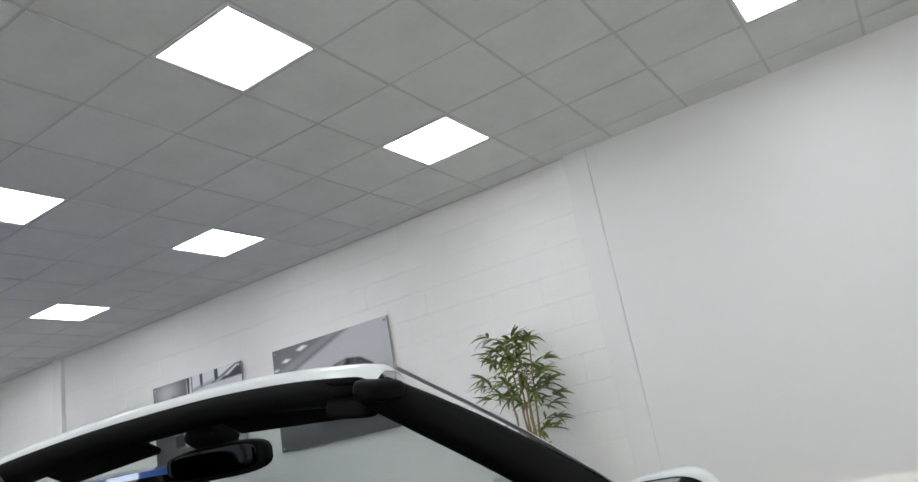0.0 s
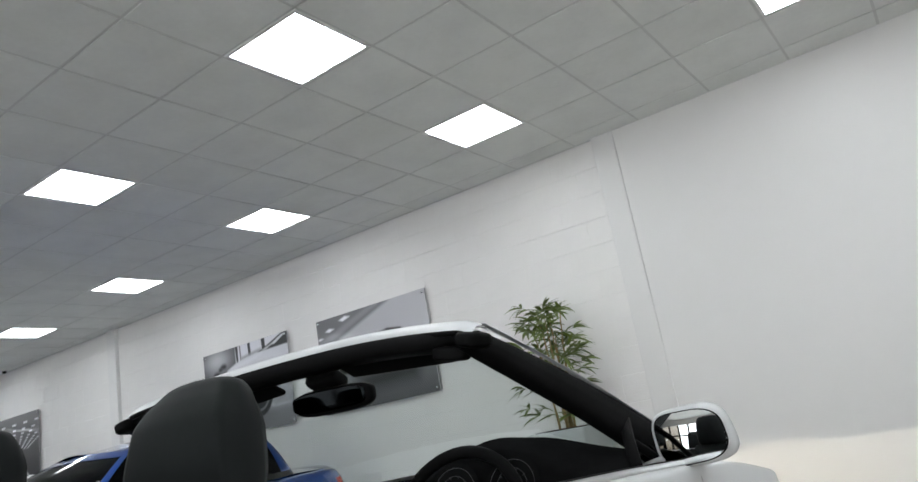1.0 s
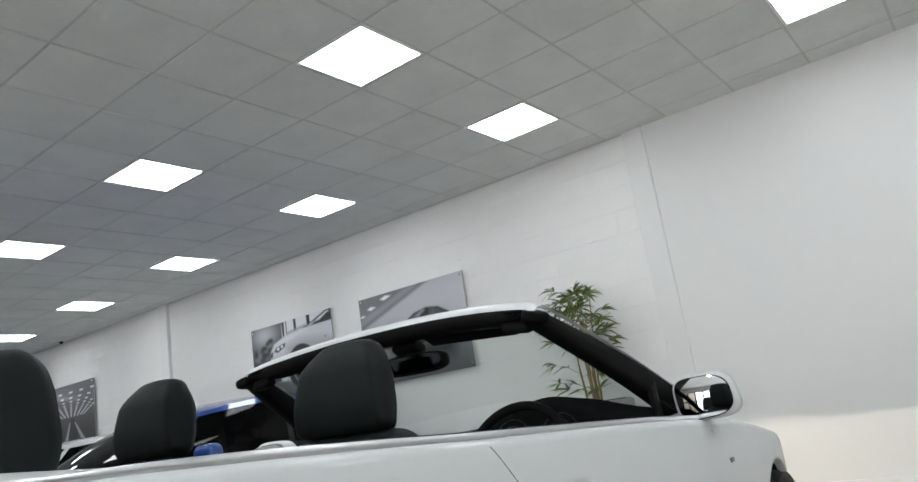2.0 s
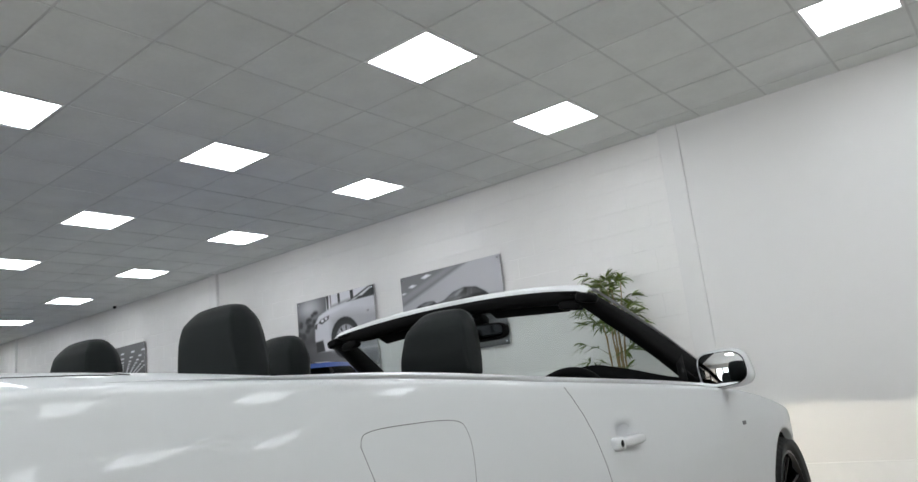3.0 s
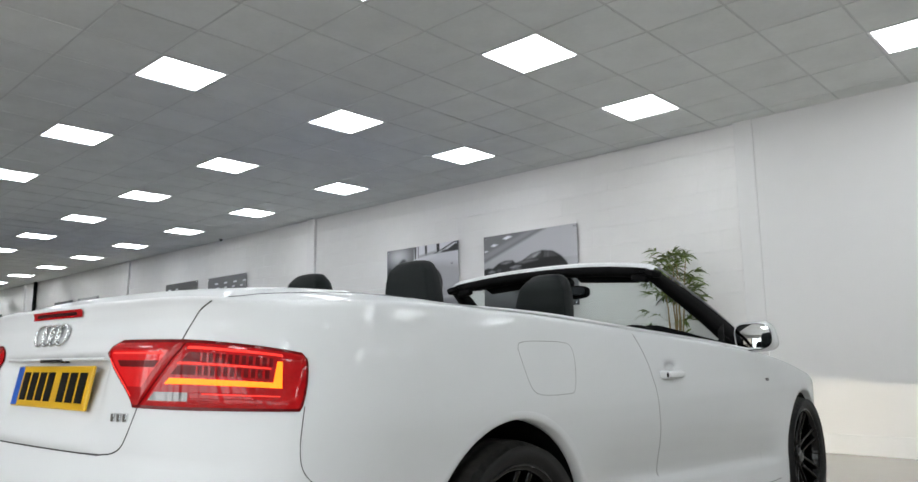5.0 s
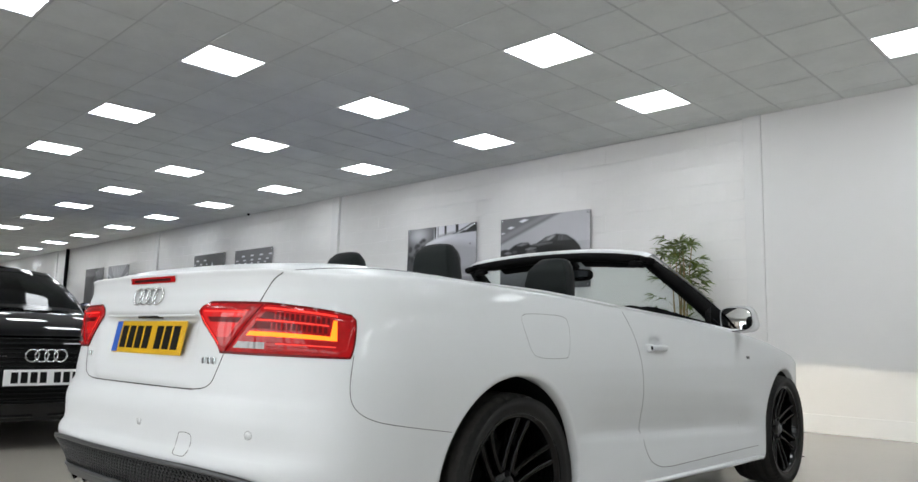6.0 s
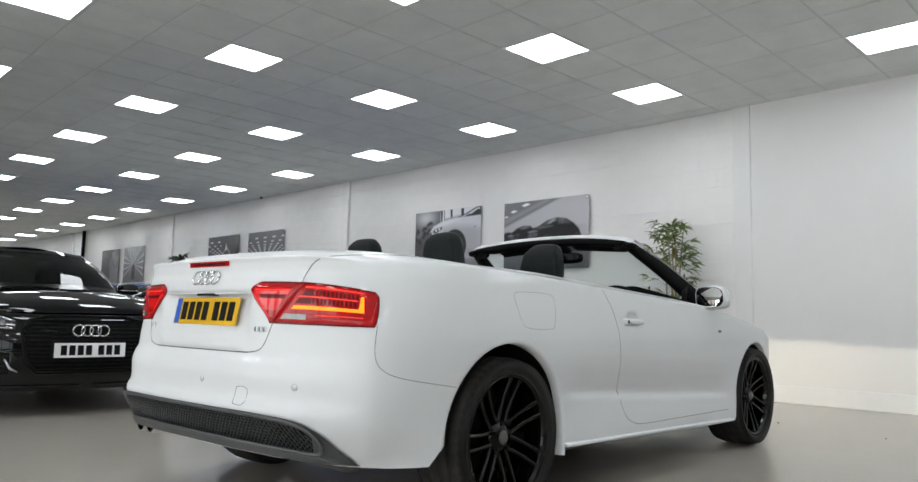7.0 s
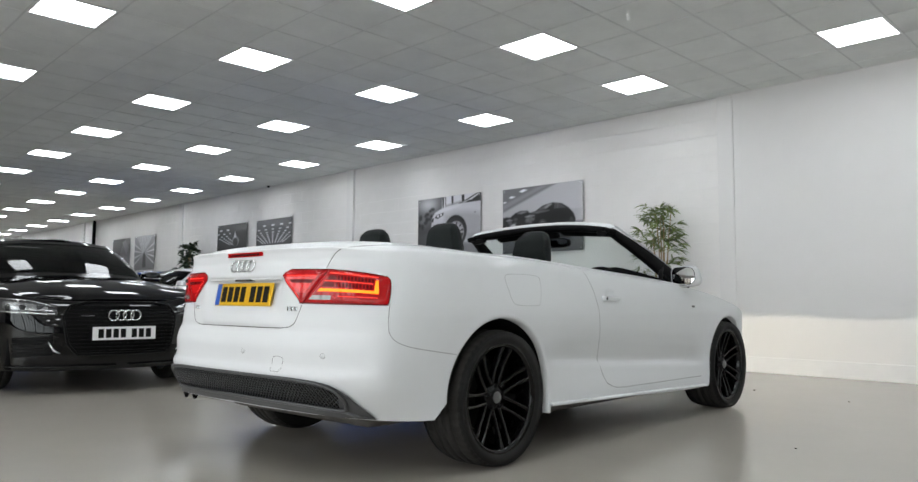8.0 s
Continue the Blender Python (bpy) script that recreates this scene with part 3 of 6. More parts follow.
SH.crease = curve([(0.15, 0.0), (0.28, 0.001), (0.38, 0.008), (0.424, 0.013), (0.436, 0.028), (0.45, 0.029), (0.50, 0.020), (0.57, 0.006), (0.64, 0.0), (1.1, 0.0)])
ARCH = [(-0.055, 0.34, 0.383), (2.75, 0.34, 0.36)]
DOOR_R = curve([(0.20, 1.25), (0.285, 1.08), (0.305, 0.98), (0.346, 0.90), (0.45, 0.856), (0.60, 0.835), (0.73, 0.822), (0.845, 0.798), (0.905, 0.770), (0.965, 0.728), (1.0, 0.700)])   # y of the door's rear cut by height
BOOT_X = curve([(0.6, 0.34), (0.671, 0.345), (0.675, 0.385), (0.683, 0.415), (0.70, 0.437), (0.74, 0.455), (0.79, 0.474), (0.925, 0.592), (0.985, 0.622), (1.005, 0.640), (1.02, 0.665), (1.04, 0.72)])    # half width of the boot lid by height


def panel_name(a, c):
    if c.y < -0.55 and c.x < BOOT_X(c.z) and c.z > 0.671 and c.y < -0.7:
        return "boot_lid"
    if c.y < -0.36 and (c.z < 0.565 - 0.1 * (c.y + 0.36) if c.y > -0.70 else c.z < 0.79):
        return "rear_bumper"
    if c.y > 3.15 and 0.50 < c.x < 0.80 and 0.575 < c.z < 0.70:
        return None
    if c.y > 3.05:
        return "front_bumper"
    if c.z > 0.29 and DOOR_R(c.z) < c.y < 2.03:
        return "door"
    if c.z <= 0.29 and 0.3 < c.y < 2.4:
        return "sill"
    return "front_wing" if c.y > 1.9 else "rear_wing"


skin = wrap(SH, 400, 60, ARCH, panel_name)
A_C, A_F = SH.across(0.74), SH.along(0.42)
edge = lambda a: SH.point(a, SH.ztop(a))
deck_fn = coons(lambda u: edge((2 * u - 1) * A_C) if u >= 0.5 else flip(edge((1 - 2 * u) * A_C)),
                lambda u: Vector(((2 * u - 1) * edge(A_F).x, edge(A_F).y - 0.05 * (1 - (2 * u - 1) ** 2), edge(A_F).z)),
                lambda v: flip(edge(A_C + (A_F - A_C) * v)), lambda v: edge(A_C + (A_F - A_C) * v), 60, 50,
                lambda u, v: (1 - abs(2 * u - 1) ** 3) * (0.017 + 0.034 * math.sin(math.pi * min(v * 1.1, 1))) * smoothstep(0, 0.12, v) )
cells = {"boot_lid": [], "roof_cover": [], "wing": []}
NU, NV = 60, 50
for i in range(NU):
    for j in range(NV):
        q = [deck_fn(u / NU, v / NV) for u, v in ((i, j), (i + 1, j), (i + 1, j + 1), (i, j + 1))]
        c = (q[0] + q[1] + q[2] + q[3]) / 4
        side_w = abs(c.x) > 0.70
        cells["boot_lid" if c.y < -0.42 and not side_w else "wing" if side_w else "roof_cover"].append(q)
boot_q = skin.pop("boot_lid")
boot = part("boot_lid", quads(boot_q + [[flip(v) for v in reversed(q)] for q in boot_q] + cells["boot_lid"]), M_PAINT, conv)
part("roof_cover", quads(cells["roof_cover"]), M_PAINT, conv, "white painted cover of the folded roof")
bq = skin.pop("rear_bumper")
part("rear_bumper", quads(bq + [[flip(v) for v in reversed(q)] for q in bq]), M_PAINT, conv)
fq = skin.pop("front_bumper")
part("front_bumper", quads(fq + [[flip(v) for v in reversed(q)] for q in fq]), M_PAINT, conv)
for mirror in (False, True):
    s = -1 if mirror else 1
    for nm, qs in skin.items():
        more = [q for q in cells["wing"] if q[0].x * s > 0] if nm == "rear_wing" else []
        part(nm, quads([[flip(v) if mirror else v for v in q] for q in qs] + more), M_PAINT, conv)

# bonnet
A_B0, A_B1 = SH.along(2.12), SH.across(0.70, True)
part("bonnet", grid(coons(lambda u: Vector(((2 * u - 1) * edge(A_B0).x, edge(A_B0).y + 0.18 * (1 - (2 * u - 1) ** 2), edge(A_B0).z)),
                          lambda u: edge(SH.length + (A_B1 - SH.length) * (2 * u - 1)) if u >= 0.5 else flip(edge(SH.length + (A_B1 - SH.length) * (1 - 2 * u))),
                          lambda v: flip(edge(A_B0 + (A_B1 - A_B0) * v)), lambda v: edge(A_B0 + (A_B1 - A_B0) * v), 40, 40,
                          lambda u, v: (1 - abs(2 * u - 1) ** 2.2) * 0.075 * (1 - 0.6 * v) * (1 - v ** 6)), 40, 40), M_PAINT, conv)

# gaps between the panels
for mirror in (False, True):
    al = SH.along
    door = [(al(DOOR_R(z)), z) for z in (0.99, 0.95, 0.90, 0.85, 0.80, 0.75, 0.65, 0.55, 0.45, 0.40, 0.36, 0.33, 0.31, 0.295)] + [(al(y), 0.29 - 0.012 * (y - 1.1)) for y in (1.12, 1.4, 1.7, 2.0, 2.25)]
    seam(SH, door, conv, 0.0013, mirror)
    seam(SH, [(al(2.04), 0.32), (al(2.05), 0.45), (al(2.05), 0.7), (al(2.03), 0.88)], conv, 0.0006, mirror)
    seam(SH, smooth_path([(al(-0.735), 0.785), (al(-0.745), 0.70), (al(-0.735), 0.645), (al(-0.69), 0.610), (al(-0.6), 0.588), (al(-0.385), 0.555)]), conv, 0.0011, mirror)
    if not mirror:
        seam(SH, smooth_path([(al(-0.012), 0.91), (al(0.008), 0.930), (al(0.10), 0.935), (al(0.245), 0.931), (al(0.280), 0.905), (al(0.273), 0.84), (al(0.248), 0.784), (al(0.198), 0.776), (al(0.09), 0.777), (al(0.038), 0.788), (al(0.012), 0.826), (al(-0.012), 0.91)]), conv, 0.0009, name="fuel_flap_gap")
    seam(SH, [(SH.across(BOOT_X(z)), z) for z in (0.925, 0.945, 0.96, 0.975, 0.99, 1.0, 1.01, 1.02)], conv, 0.0019, mirror)
    seam(SH, [(SH.across(BOOT_X(z)), z) for z in (0.79, 0.75, 0.72, 0.70, 0.69, 0.683, 0.678, 0.675, 0.673, 0.671)], conv, 0.0018, mirror)
seam(SH, [(SH.across(x), 0.671) for x in (0, 0.1, 0.2, 0.3, 0.345)], conv, 0.0026)
seam(SH, [(SH.across(x), 0.671) for x in (0, 0.1, 0.2, 0.3, 0.345)], conv, 0.0026, True)
for s in (1, -1):
    P = [deck_fn(0.5 + s * 0.5 * 0.88, v / 30) for v in range(1, 15)]
    part("panel_gap", tube(P, 0.0012, 6), M_GAP, conv)
part("panel_gap", tube([deck_fn(0.06 + 0.88 * k / 24, 14 / 30) for k in range(25)], 0.0012, 6), M_GAP, conv)

# wheel arches, underbody
for mirror in (False, True):
    s = -1 if mirror else 1
    for ay, az, ar in ARCH:
        out = [SH.point(SH.along(ay + ar * math.cos(t)), az + ar * math.sin(t)) for t in [math.pi * k / 40 for k in range(41)]]
        out = [SH.point(SH.along(ay + ar), 0.22)] + out + [SH.point(SH.along(ay - ar - 0.07), 0.275) if ay < 1 else SH.point(SH.along(ay - ar), 0.22)]

        def lip(u, v):
            p = out[min(int(round(u * 42)), 42)]
            d = Vector((0, p.y - ay, p.z - az)) if p.z > az else Vector((0, p.y - ay, 0))
            d.normalize()
            k = int(round(v * 4))
            r = (0.020, 0.015, 0.0, -0.006, -0.008)[k]
            q = SH.point(SH.along(p.y + d.y * r), p.z + d.z * r, (-0.0006, 0.0004, 0.0008, -0.004, -0.05)[k])
            return Vector((s * q.x, p.y + d.y * r, p.z + d.z * r))
        part("arch_lip", grid(lip, 42, 4), M_PAINT, conv)

        def liner(u, v):
            p = out[min(int(round(u * 42)), 42)]
            d = Vector((0, ay - p.y, az - p.z)) if p.z > az else Vector((0, ay - p.y, 0))
            d.normalize()
            return Vector((s * (p.x - 0.03 - 0.42 * v), p.y + d.y * 0.015, p.z + d.z * 0.015))
        part("wheel_arch_liner", grid(liner, 42, 1), M_BLACK, conv)
    part("sill_blade", moved(box((-0.02, 0.34, -0.008), (0.022, 2.30, 0.008), 0.006, 3), pose(s * 0.915, 0, 0.274, -1.6, s * 12, 0)), M_PAINT, conv)
part("underbody", box((-0.64, -0.78, 0.335), (0.64, 3.3, 0.37), 0.01), M_UNDER, conv, "dusty dark underside")
part("silencer", box((-0.58, -0.62, 0.21), (0.58, 0.05, 0.34), 0.04), M_UNDER, conv, "dark exhaust silencer under the boot")
part("underbody", box((-0.55, -0.10, 0.20), (0.55, 3.1, 0.5), 0.03), M_UNDER, conv)
part("underbody", box((-0.86, 0.31, 0.155), (0.66, 2.30, 0.3), 0.02), M_UNDER, conv)
for x, y, s in ((0.785, -0.04, 1), (-0.785, -0.04, -1), (0.79, 2.75, 1), (-0.79, 2.75, -1)):
    road_wheel(conv, x, y, 0.329, M_RIM, s, rim_r=0.266)

# rear: tail lamps, boot furniture, diffuser
LAMP_TOP = curve([(0.43, 0.935), (0.82, 0.930), (1.0, 0.920), (1.14, 0.908), (1.24, 0.896)])
LAMP_LOW = curve([(0.43, 0.787), (0.63, 0.784), (1.0, 0.780), (1.24, 0.777)])
LAMP_IN = curve([(0.0, 0.606), (0.06, 0.596), (0.70, 0.452), (0.79, 0.436), (0.87, 0.443), (0.94, 0.466), (1.0, 0.512)])    # inner end by part of the height
LAMP_SEAM = curve([(0.0, 0.632), (1.0, 0.822)])
LAMP_END = curve([(0.0, 1.205), (0.08, 1.215), (0.88, 1.236), (0.96, 1.230), (1.0, 1.215)])
A_OUT = SH.along(-0.727)


def lamp_patch(q0, q1, f0=0.0, f1=1.0, off=0.006, n=40, m=10, edge=0.0):
    """A piece of lens from q0 to q1 along the tail (numbers, or functions of the height), from part f0 to f1 of the lamp's height."""
    k = A_OUT / 1.235

    def fn(u, v):
        f = f0 + (f1 - f0) * v
        a, b = q0(f) if callable(q0) else q0, q1(f) if callable(q1) else q1
        q = a + (b - a) * u
        rim = min(u * n / 2, (1 - u) * n / 2, v * m / 1.5, (1 - v) * m / 1.5, 1.0)
        return SH.point(q * k, LAMP_LOW(q) + (LAMP_TOP(q) - LAMP_LOW(q)) * f, off - edge * (1 - rim) ** 2)
    return grid(fn, n, m)


def lamp_line(a0, a1, f, r, off, slant=0.0, n=24):
    k = A_OUT / 1.235
    P = []
    for i in range(n + 1):
        q = a0 + (a1 - a0) * i / n
        P.append(SH.point(q * k, LAMP_LOW(q) + (LAMP_TOP(q) - LAMP_LOW(q)) * f, off))
    return tube(P, r, 8, flat=1.0)


def mir(bm, mirror):
    if mirror:
        bmesh.ops.scale(bm, vec=(-1, 1, 1), verts=bm.verts)
    return bm


for mirror in (False, True):
    tl = new("tail_lamp")
    tl.parent = conv
    tl["label"] = "red tail lamp, lit amber band"
    part("housing", mir(lamp_patch(lambda f: LAMP_IN(f) - 0.003, lambda f: LAMP_END(f) + 0.004, -0.022, 1.022, 0.002), mirror), M_DRED, tl)
    part("lens", mir(lamp_patch(lambda f: LAMP_IN(f) + 0.005, lambda f: LAMP_SEAM(f) - 0.004, 0.028, 0.972, 0.008, 24, 14, 0.004), mirror), M_LITRED, tl)
    part("lens", mir(lamp_patch(lambda f: LAMP_SEAM(f) + 0.003, lambda f: LAMP_END(f) - 0.004, 0.028, 0.972, 0.008, 50, 14, 0.004), mirror), M_LITRED, tl)
    part("dark_reflector", mir(lamp_patch(lambda f: LAMP_SEAM(f) + 0.05, 1.125, 0.70, 0.84, 0.0088, 30, 6), mirror), M_DRED, tl, "dark red reflector strip")
    part("dark_reflector", mir(lamp_patch(lambda f: LAMP_SEAM(f) + 0.05, 1.115, 0.50, 0.64, 0.0088, 30, 6), mirror), M_DRED, tl, "dark red reflector strip")
    part("inner_reflector", mir(lamp_patch(lambda f: LAMP_IN(f) + 0.035, lambda f: LAMP_SEAM(f) - 0.04, 0.30, 0.86, 0.0086, 18, 8), mirror), M_REDGLOW, tl, "bright red inner reflector")
    for k in range(11):
        q = 0.885 + 0.022 * k
        part("reflector_rib", mir(lamp_patch(q, q + 0.008, 0.70, 0.84, 0.0096, 4, 4), mirror), M_RED, tl)
        part("reflector_rib", mir(lamp_patch(q - 0.012, q - 0.004, 0.50, 0.64, 0.0096, 4, 4), mirror), M_RED, tl)
    part("light_band", mir(lamp_patch(lambda f: LAMP_SEAM(f) + 0.055, 1.155, 0.36, 0.445, 0.0096, 36, 6), mirror), M_LITRED if mirror else M_GLOWAMBER, tl, "glowing amber light band")
    part("light_band", mir(lamp_patch(lambda f: 1.128 + 0.03 * (f - 0.445), 1.155, 0.445, 0.80, 0.0096, 10, 12), mirror), M_LITRED if mirror else M_GLOWAMBER, tl, "glowing amber light band")
    part("light_line", mir(lamp_patch(lambda f: LAMP_SEAM(f) + 0.03, 1.155, 0.885, 0.925, 0.0094, 36, 4), mirror), M_GLOWRED, tl, "glowing red line")
    part("light_line", mir(lamp_patch(lambda f: LAMP_SEAM(f) + 0.04, 1.12, 0.655, 0.685, 0.0094, 36, 4), mirror), M_GLOWRED, tl, "glowing red line")
    part("reversing_lens", mir(lamp_patch(lambda f: LAMP_SEAM(f) + 0.035, 0.85, 0.11, 0.24, 0.0092, 10, 4), mirror), M_CLEAR, tl, "clear reversing lens")
    part("light_line", mir(lamp_patch(lambda f: LAMP_IN(f) + 0.050, lambda f: LAMP_SEAM(f) - 0.055, 0.80, 0.825, 0.0098, 18, 2), mirror), M_GLOWRED, tl, "glowing red line")
    part("light_line", mir(lamp_patch(lambda f: LAMP_IN(f) + 0.022, lambda f: LAMP_IN(f) + 0.028, 0.16, 0.72, 0.0098, 2, 16), mirror), M_GLOWRED, tl, "glowing red line")
    part("dark_reflector", mir(lamp_patch(lambda f: LAMP_IN(f) + 0.060, lambda f: LAMP_SEAM(f) - 0.045, 0.60, 0.70, 0.0092, 18, 4), mirror), M_DRED, tl, "dark red reflector strip")
    part("light_line", mir(lamp_patch(0.90, 1.15, 0.215, 0.235, 0.0096, 30, 2), mirror), M_GLOWRED, tl, "glowing red line")
    for f in (0.08, 0.16, 0.24):
        part("lens_rib", mir(lamp_line(0.86, 1.08, f, 0.0012, 0.0082), mirror), M_RED, tl)

part("brake_light", grid(lambda u, v: SH.point(abs(u - 0.5) * 0.31, 1.002 + 0.021 * v, 0.004) * 1.0 if u >= 0.5 else flip(SH.point(abs(u - 0.5) * 0.31, 1.002 + 0.021 * v, 0.004)), 24, 4), M_RED, boot, "red high-level brake light")
part("brake_element", grid(lambda u, v: (lambda p: p if u >= 0.5 else flip(p))(SH.point(abs(u - 0.5) * 0.25, 1.0075 + 0.009 * v, 0.0046)), 24, 2), M_DARKGLOW, boot, "dark inner element of the brake light")
rings_badge(conv, pose(0.0, SH.point(0.0, 0.96).y - 0.006, 0.957, -12, 0, 0) @ Matrix.Diagonal((1, 1, 0.86, 1)), 0.088)
plate_y = SH.point(0.0, 0.82).y
number_plate(conv, pose(0.0, plate_y - 0.012, 0.822, -10, 0, -1.5) @ Matrix.Diagonal((0.96, 1, 1, 1)), M_YELLOW, True)
part("plate_light_strip", box((-0.30, plate_y - 0.012, 0.889), (0.30, plate_y + 0.01, 0.897), 0.003), M_PAINT, conv)
part("boot_handle", box((-0.07, plate_y - 0.014, 0.884), (0.07, plate_y + 0.01, 0.894), 0.003), M_GLOSSBLACK, conv, "black boot release and camera")
for s, n in ((-1, 2), (1, 3)):
    for k in range(n):
        x = s * 0.41 - 0.012 * n + 0.024 * k
        y = SH.point(SH.across(abs(x)), 0.757).y
        part("lettering", box((x, y - 0.004, 0.748), (x + 0.016, y + 0.012, 0.768), 0.002), M_CHROME, conv, "small chrome model lettering as bars", smooth=False)
for x in (0.10, 0.62):
    c, n = SH.point(SH.across(x), 0.56), SH.normal(SH.across(x))
    turn = Matrix.Translation(c) @ Vector((n.x, n.y, 0)).to_track_quat("X", "Z").to_matrix().to_4x4()
    part("parking_sensor", moved(lathe([(0.0112, -0.004), (0.0112, 0.0004), (0.0005, 0.0004)], 24), turn), M_PAINT, conv)
    part("panel_gap", moved(lathe([(0.0112, -0.002), (0.0113, 0.0007), (0.0121, 0.0007), (0.0122, -0.002)], 24), turn), M_GAP, conv)
tow = [(x, z) for x, z in smooth_path([(0.33, 0.545), (0.36, 0.548), (0.388, 0.54), (0.39, 0.51), (0.383, 0.485), (0.35, 0.482), (0.325, 0.488), (0.322, 0.52), (0.33, 0.545)], 4)]
part("tow_eye_cover", tube([SH.point(SH.across(x), z, 0.0002) for x, z in tow], 0.0009, 5), M_GAP, conv)

DIF_TOP = curve([(0, 0.468), (0.4, 0.466), (0.58, 0.458), (0.66, 0.445), (0.73, 0.412), (0.80, 0.352), (0.87, 0.300)])
DIF_LOW = curve([(0, 0.318), (0.5, 0.312), (0.70, 0.302), (0.87, 0.294)])


def diffuser(a0, f0, f1, off, n=70, m=6, a_in=0.0):
    def fn(u, v):
        a = abs(2 * u - 1) * a0
        f = f0 + (f1 - f0) * v
        p = SH.point(a, DIF_LOW(a) + (DIF_TOP(a) - DIF_LOW(a)) * f, off(f) if callable(off) else off)
        return p if u >= 0.5 else flip(p)
    return grid(fn, n, m)


dif = part("diffuser", diffuser(0.868, 0.0, 1.0, lambda f: 0.004 + 0.010 * (1 - smoothstep(0.15, 0.24, f)) + 0.010 * smoothstep(0.90, 0.97, f), 90, 40), M_GREY, conv, "dark grey rear diffuser")
part("diffuser_underside", grid(lambda u, v: (lambda a, p: Vector((p.x * (1 if u >= 0.5 else -1), p.y + 0.25 * v * (1 if abs(p.x) < 0.8 else 0.6), p.z + 0.03 * v)))(abs(2 * u - 1) * 0.868, SH.point(abs(2 * u - 1) * 0.868, DIF_LOW(abs(2 * u - 1) * 0.868), 0.013)), 60, 2), M_BLACK, conv)
bm = bmesh.new()
for k in range(-38, 39):
    for d in (-1, 1):
        P = []
        for q in range(5):
            f = 0.25 + 0.65 * q / 4
            a = k * 0.02 + d * (q / 4 - 0.5) * 0.085
            if abs(a) > 0.71 - 0.06 * (f > 0.75):
                continue
            p = SH.point(abs(a), DIF_LOW(abs(a)) + (DIF_TOP(abs(a)) - DIF_LOW(abs(a))) * f, 0.007)
            P.append(p if a >= 0 else flip(p))
        if len(P) > 1:
            tube(P, 0.0021, 4, bm)
part("diffuser_mesh", bm, M_MESH, conv, "black honeycomb mesh of the diffuser")
part("diffuser_back", diffuser(0.70, 0.25, 0.90, 0.0048, 60, 4), M_GLOSSBLACK, conv)
rim = smooth_path([(0.0, 0.94), (0.35, 0.94), (0.58, 0.93), (0.66, 0.90), (0.715, 0.78), (0.735, 0.50), (0.725, 0.28), (0.68, 0.22), (0.50, 0.21), (0.0, 0.21)], 6)
rim = [SH.point(a, DIF_LOW(a) + (DIF_TOP(a) - DIF_LOW(a)) * f, 0.010) for a, f in rim]
part("diffuser_frame", tube(rim[:-1] + [flip(p) for p in reversed(rim)][:-1], 0.008, 8, closed=True), M_GREY, dif, "rounded grey frame round the mesh")
for x in (-0.62, -0.53):
    part("exhaust_pipe", moved(lathe([(0.030, 0.0), (0.034, 0.0), (0.036, 0.004), (0.036, 0.2), (0.030, 0.2), (0.030, 0.0)], 28), pose(x, -0.86, 0.300, 0, 0, 90)), M_CHROME, conv)

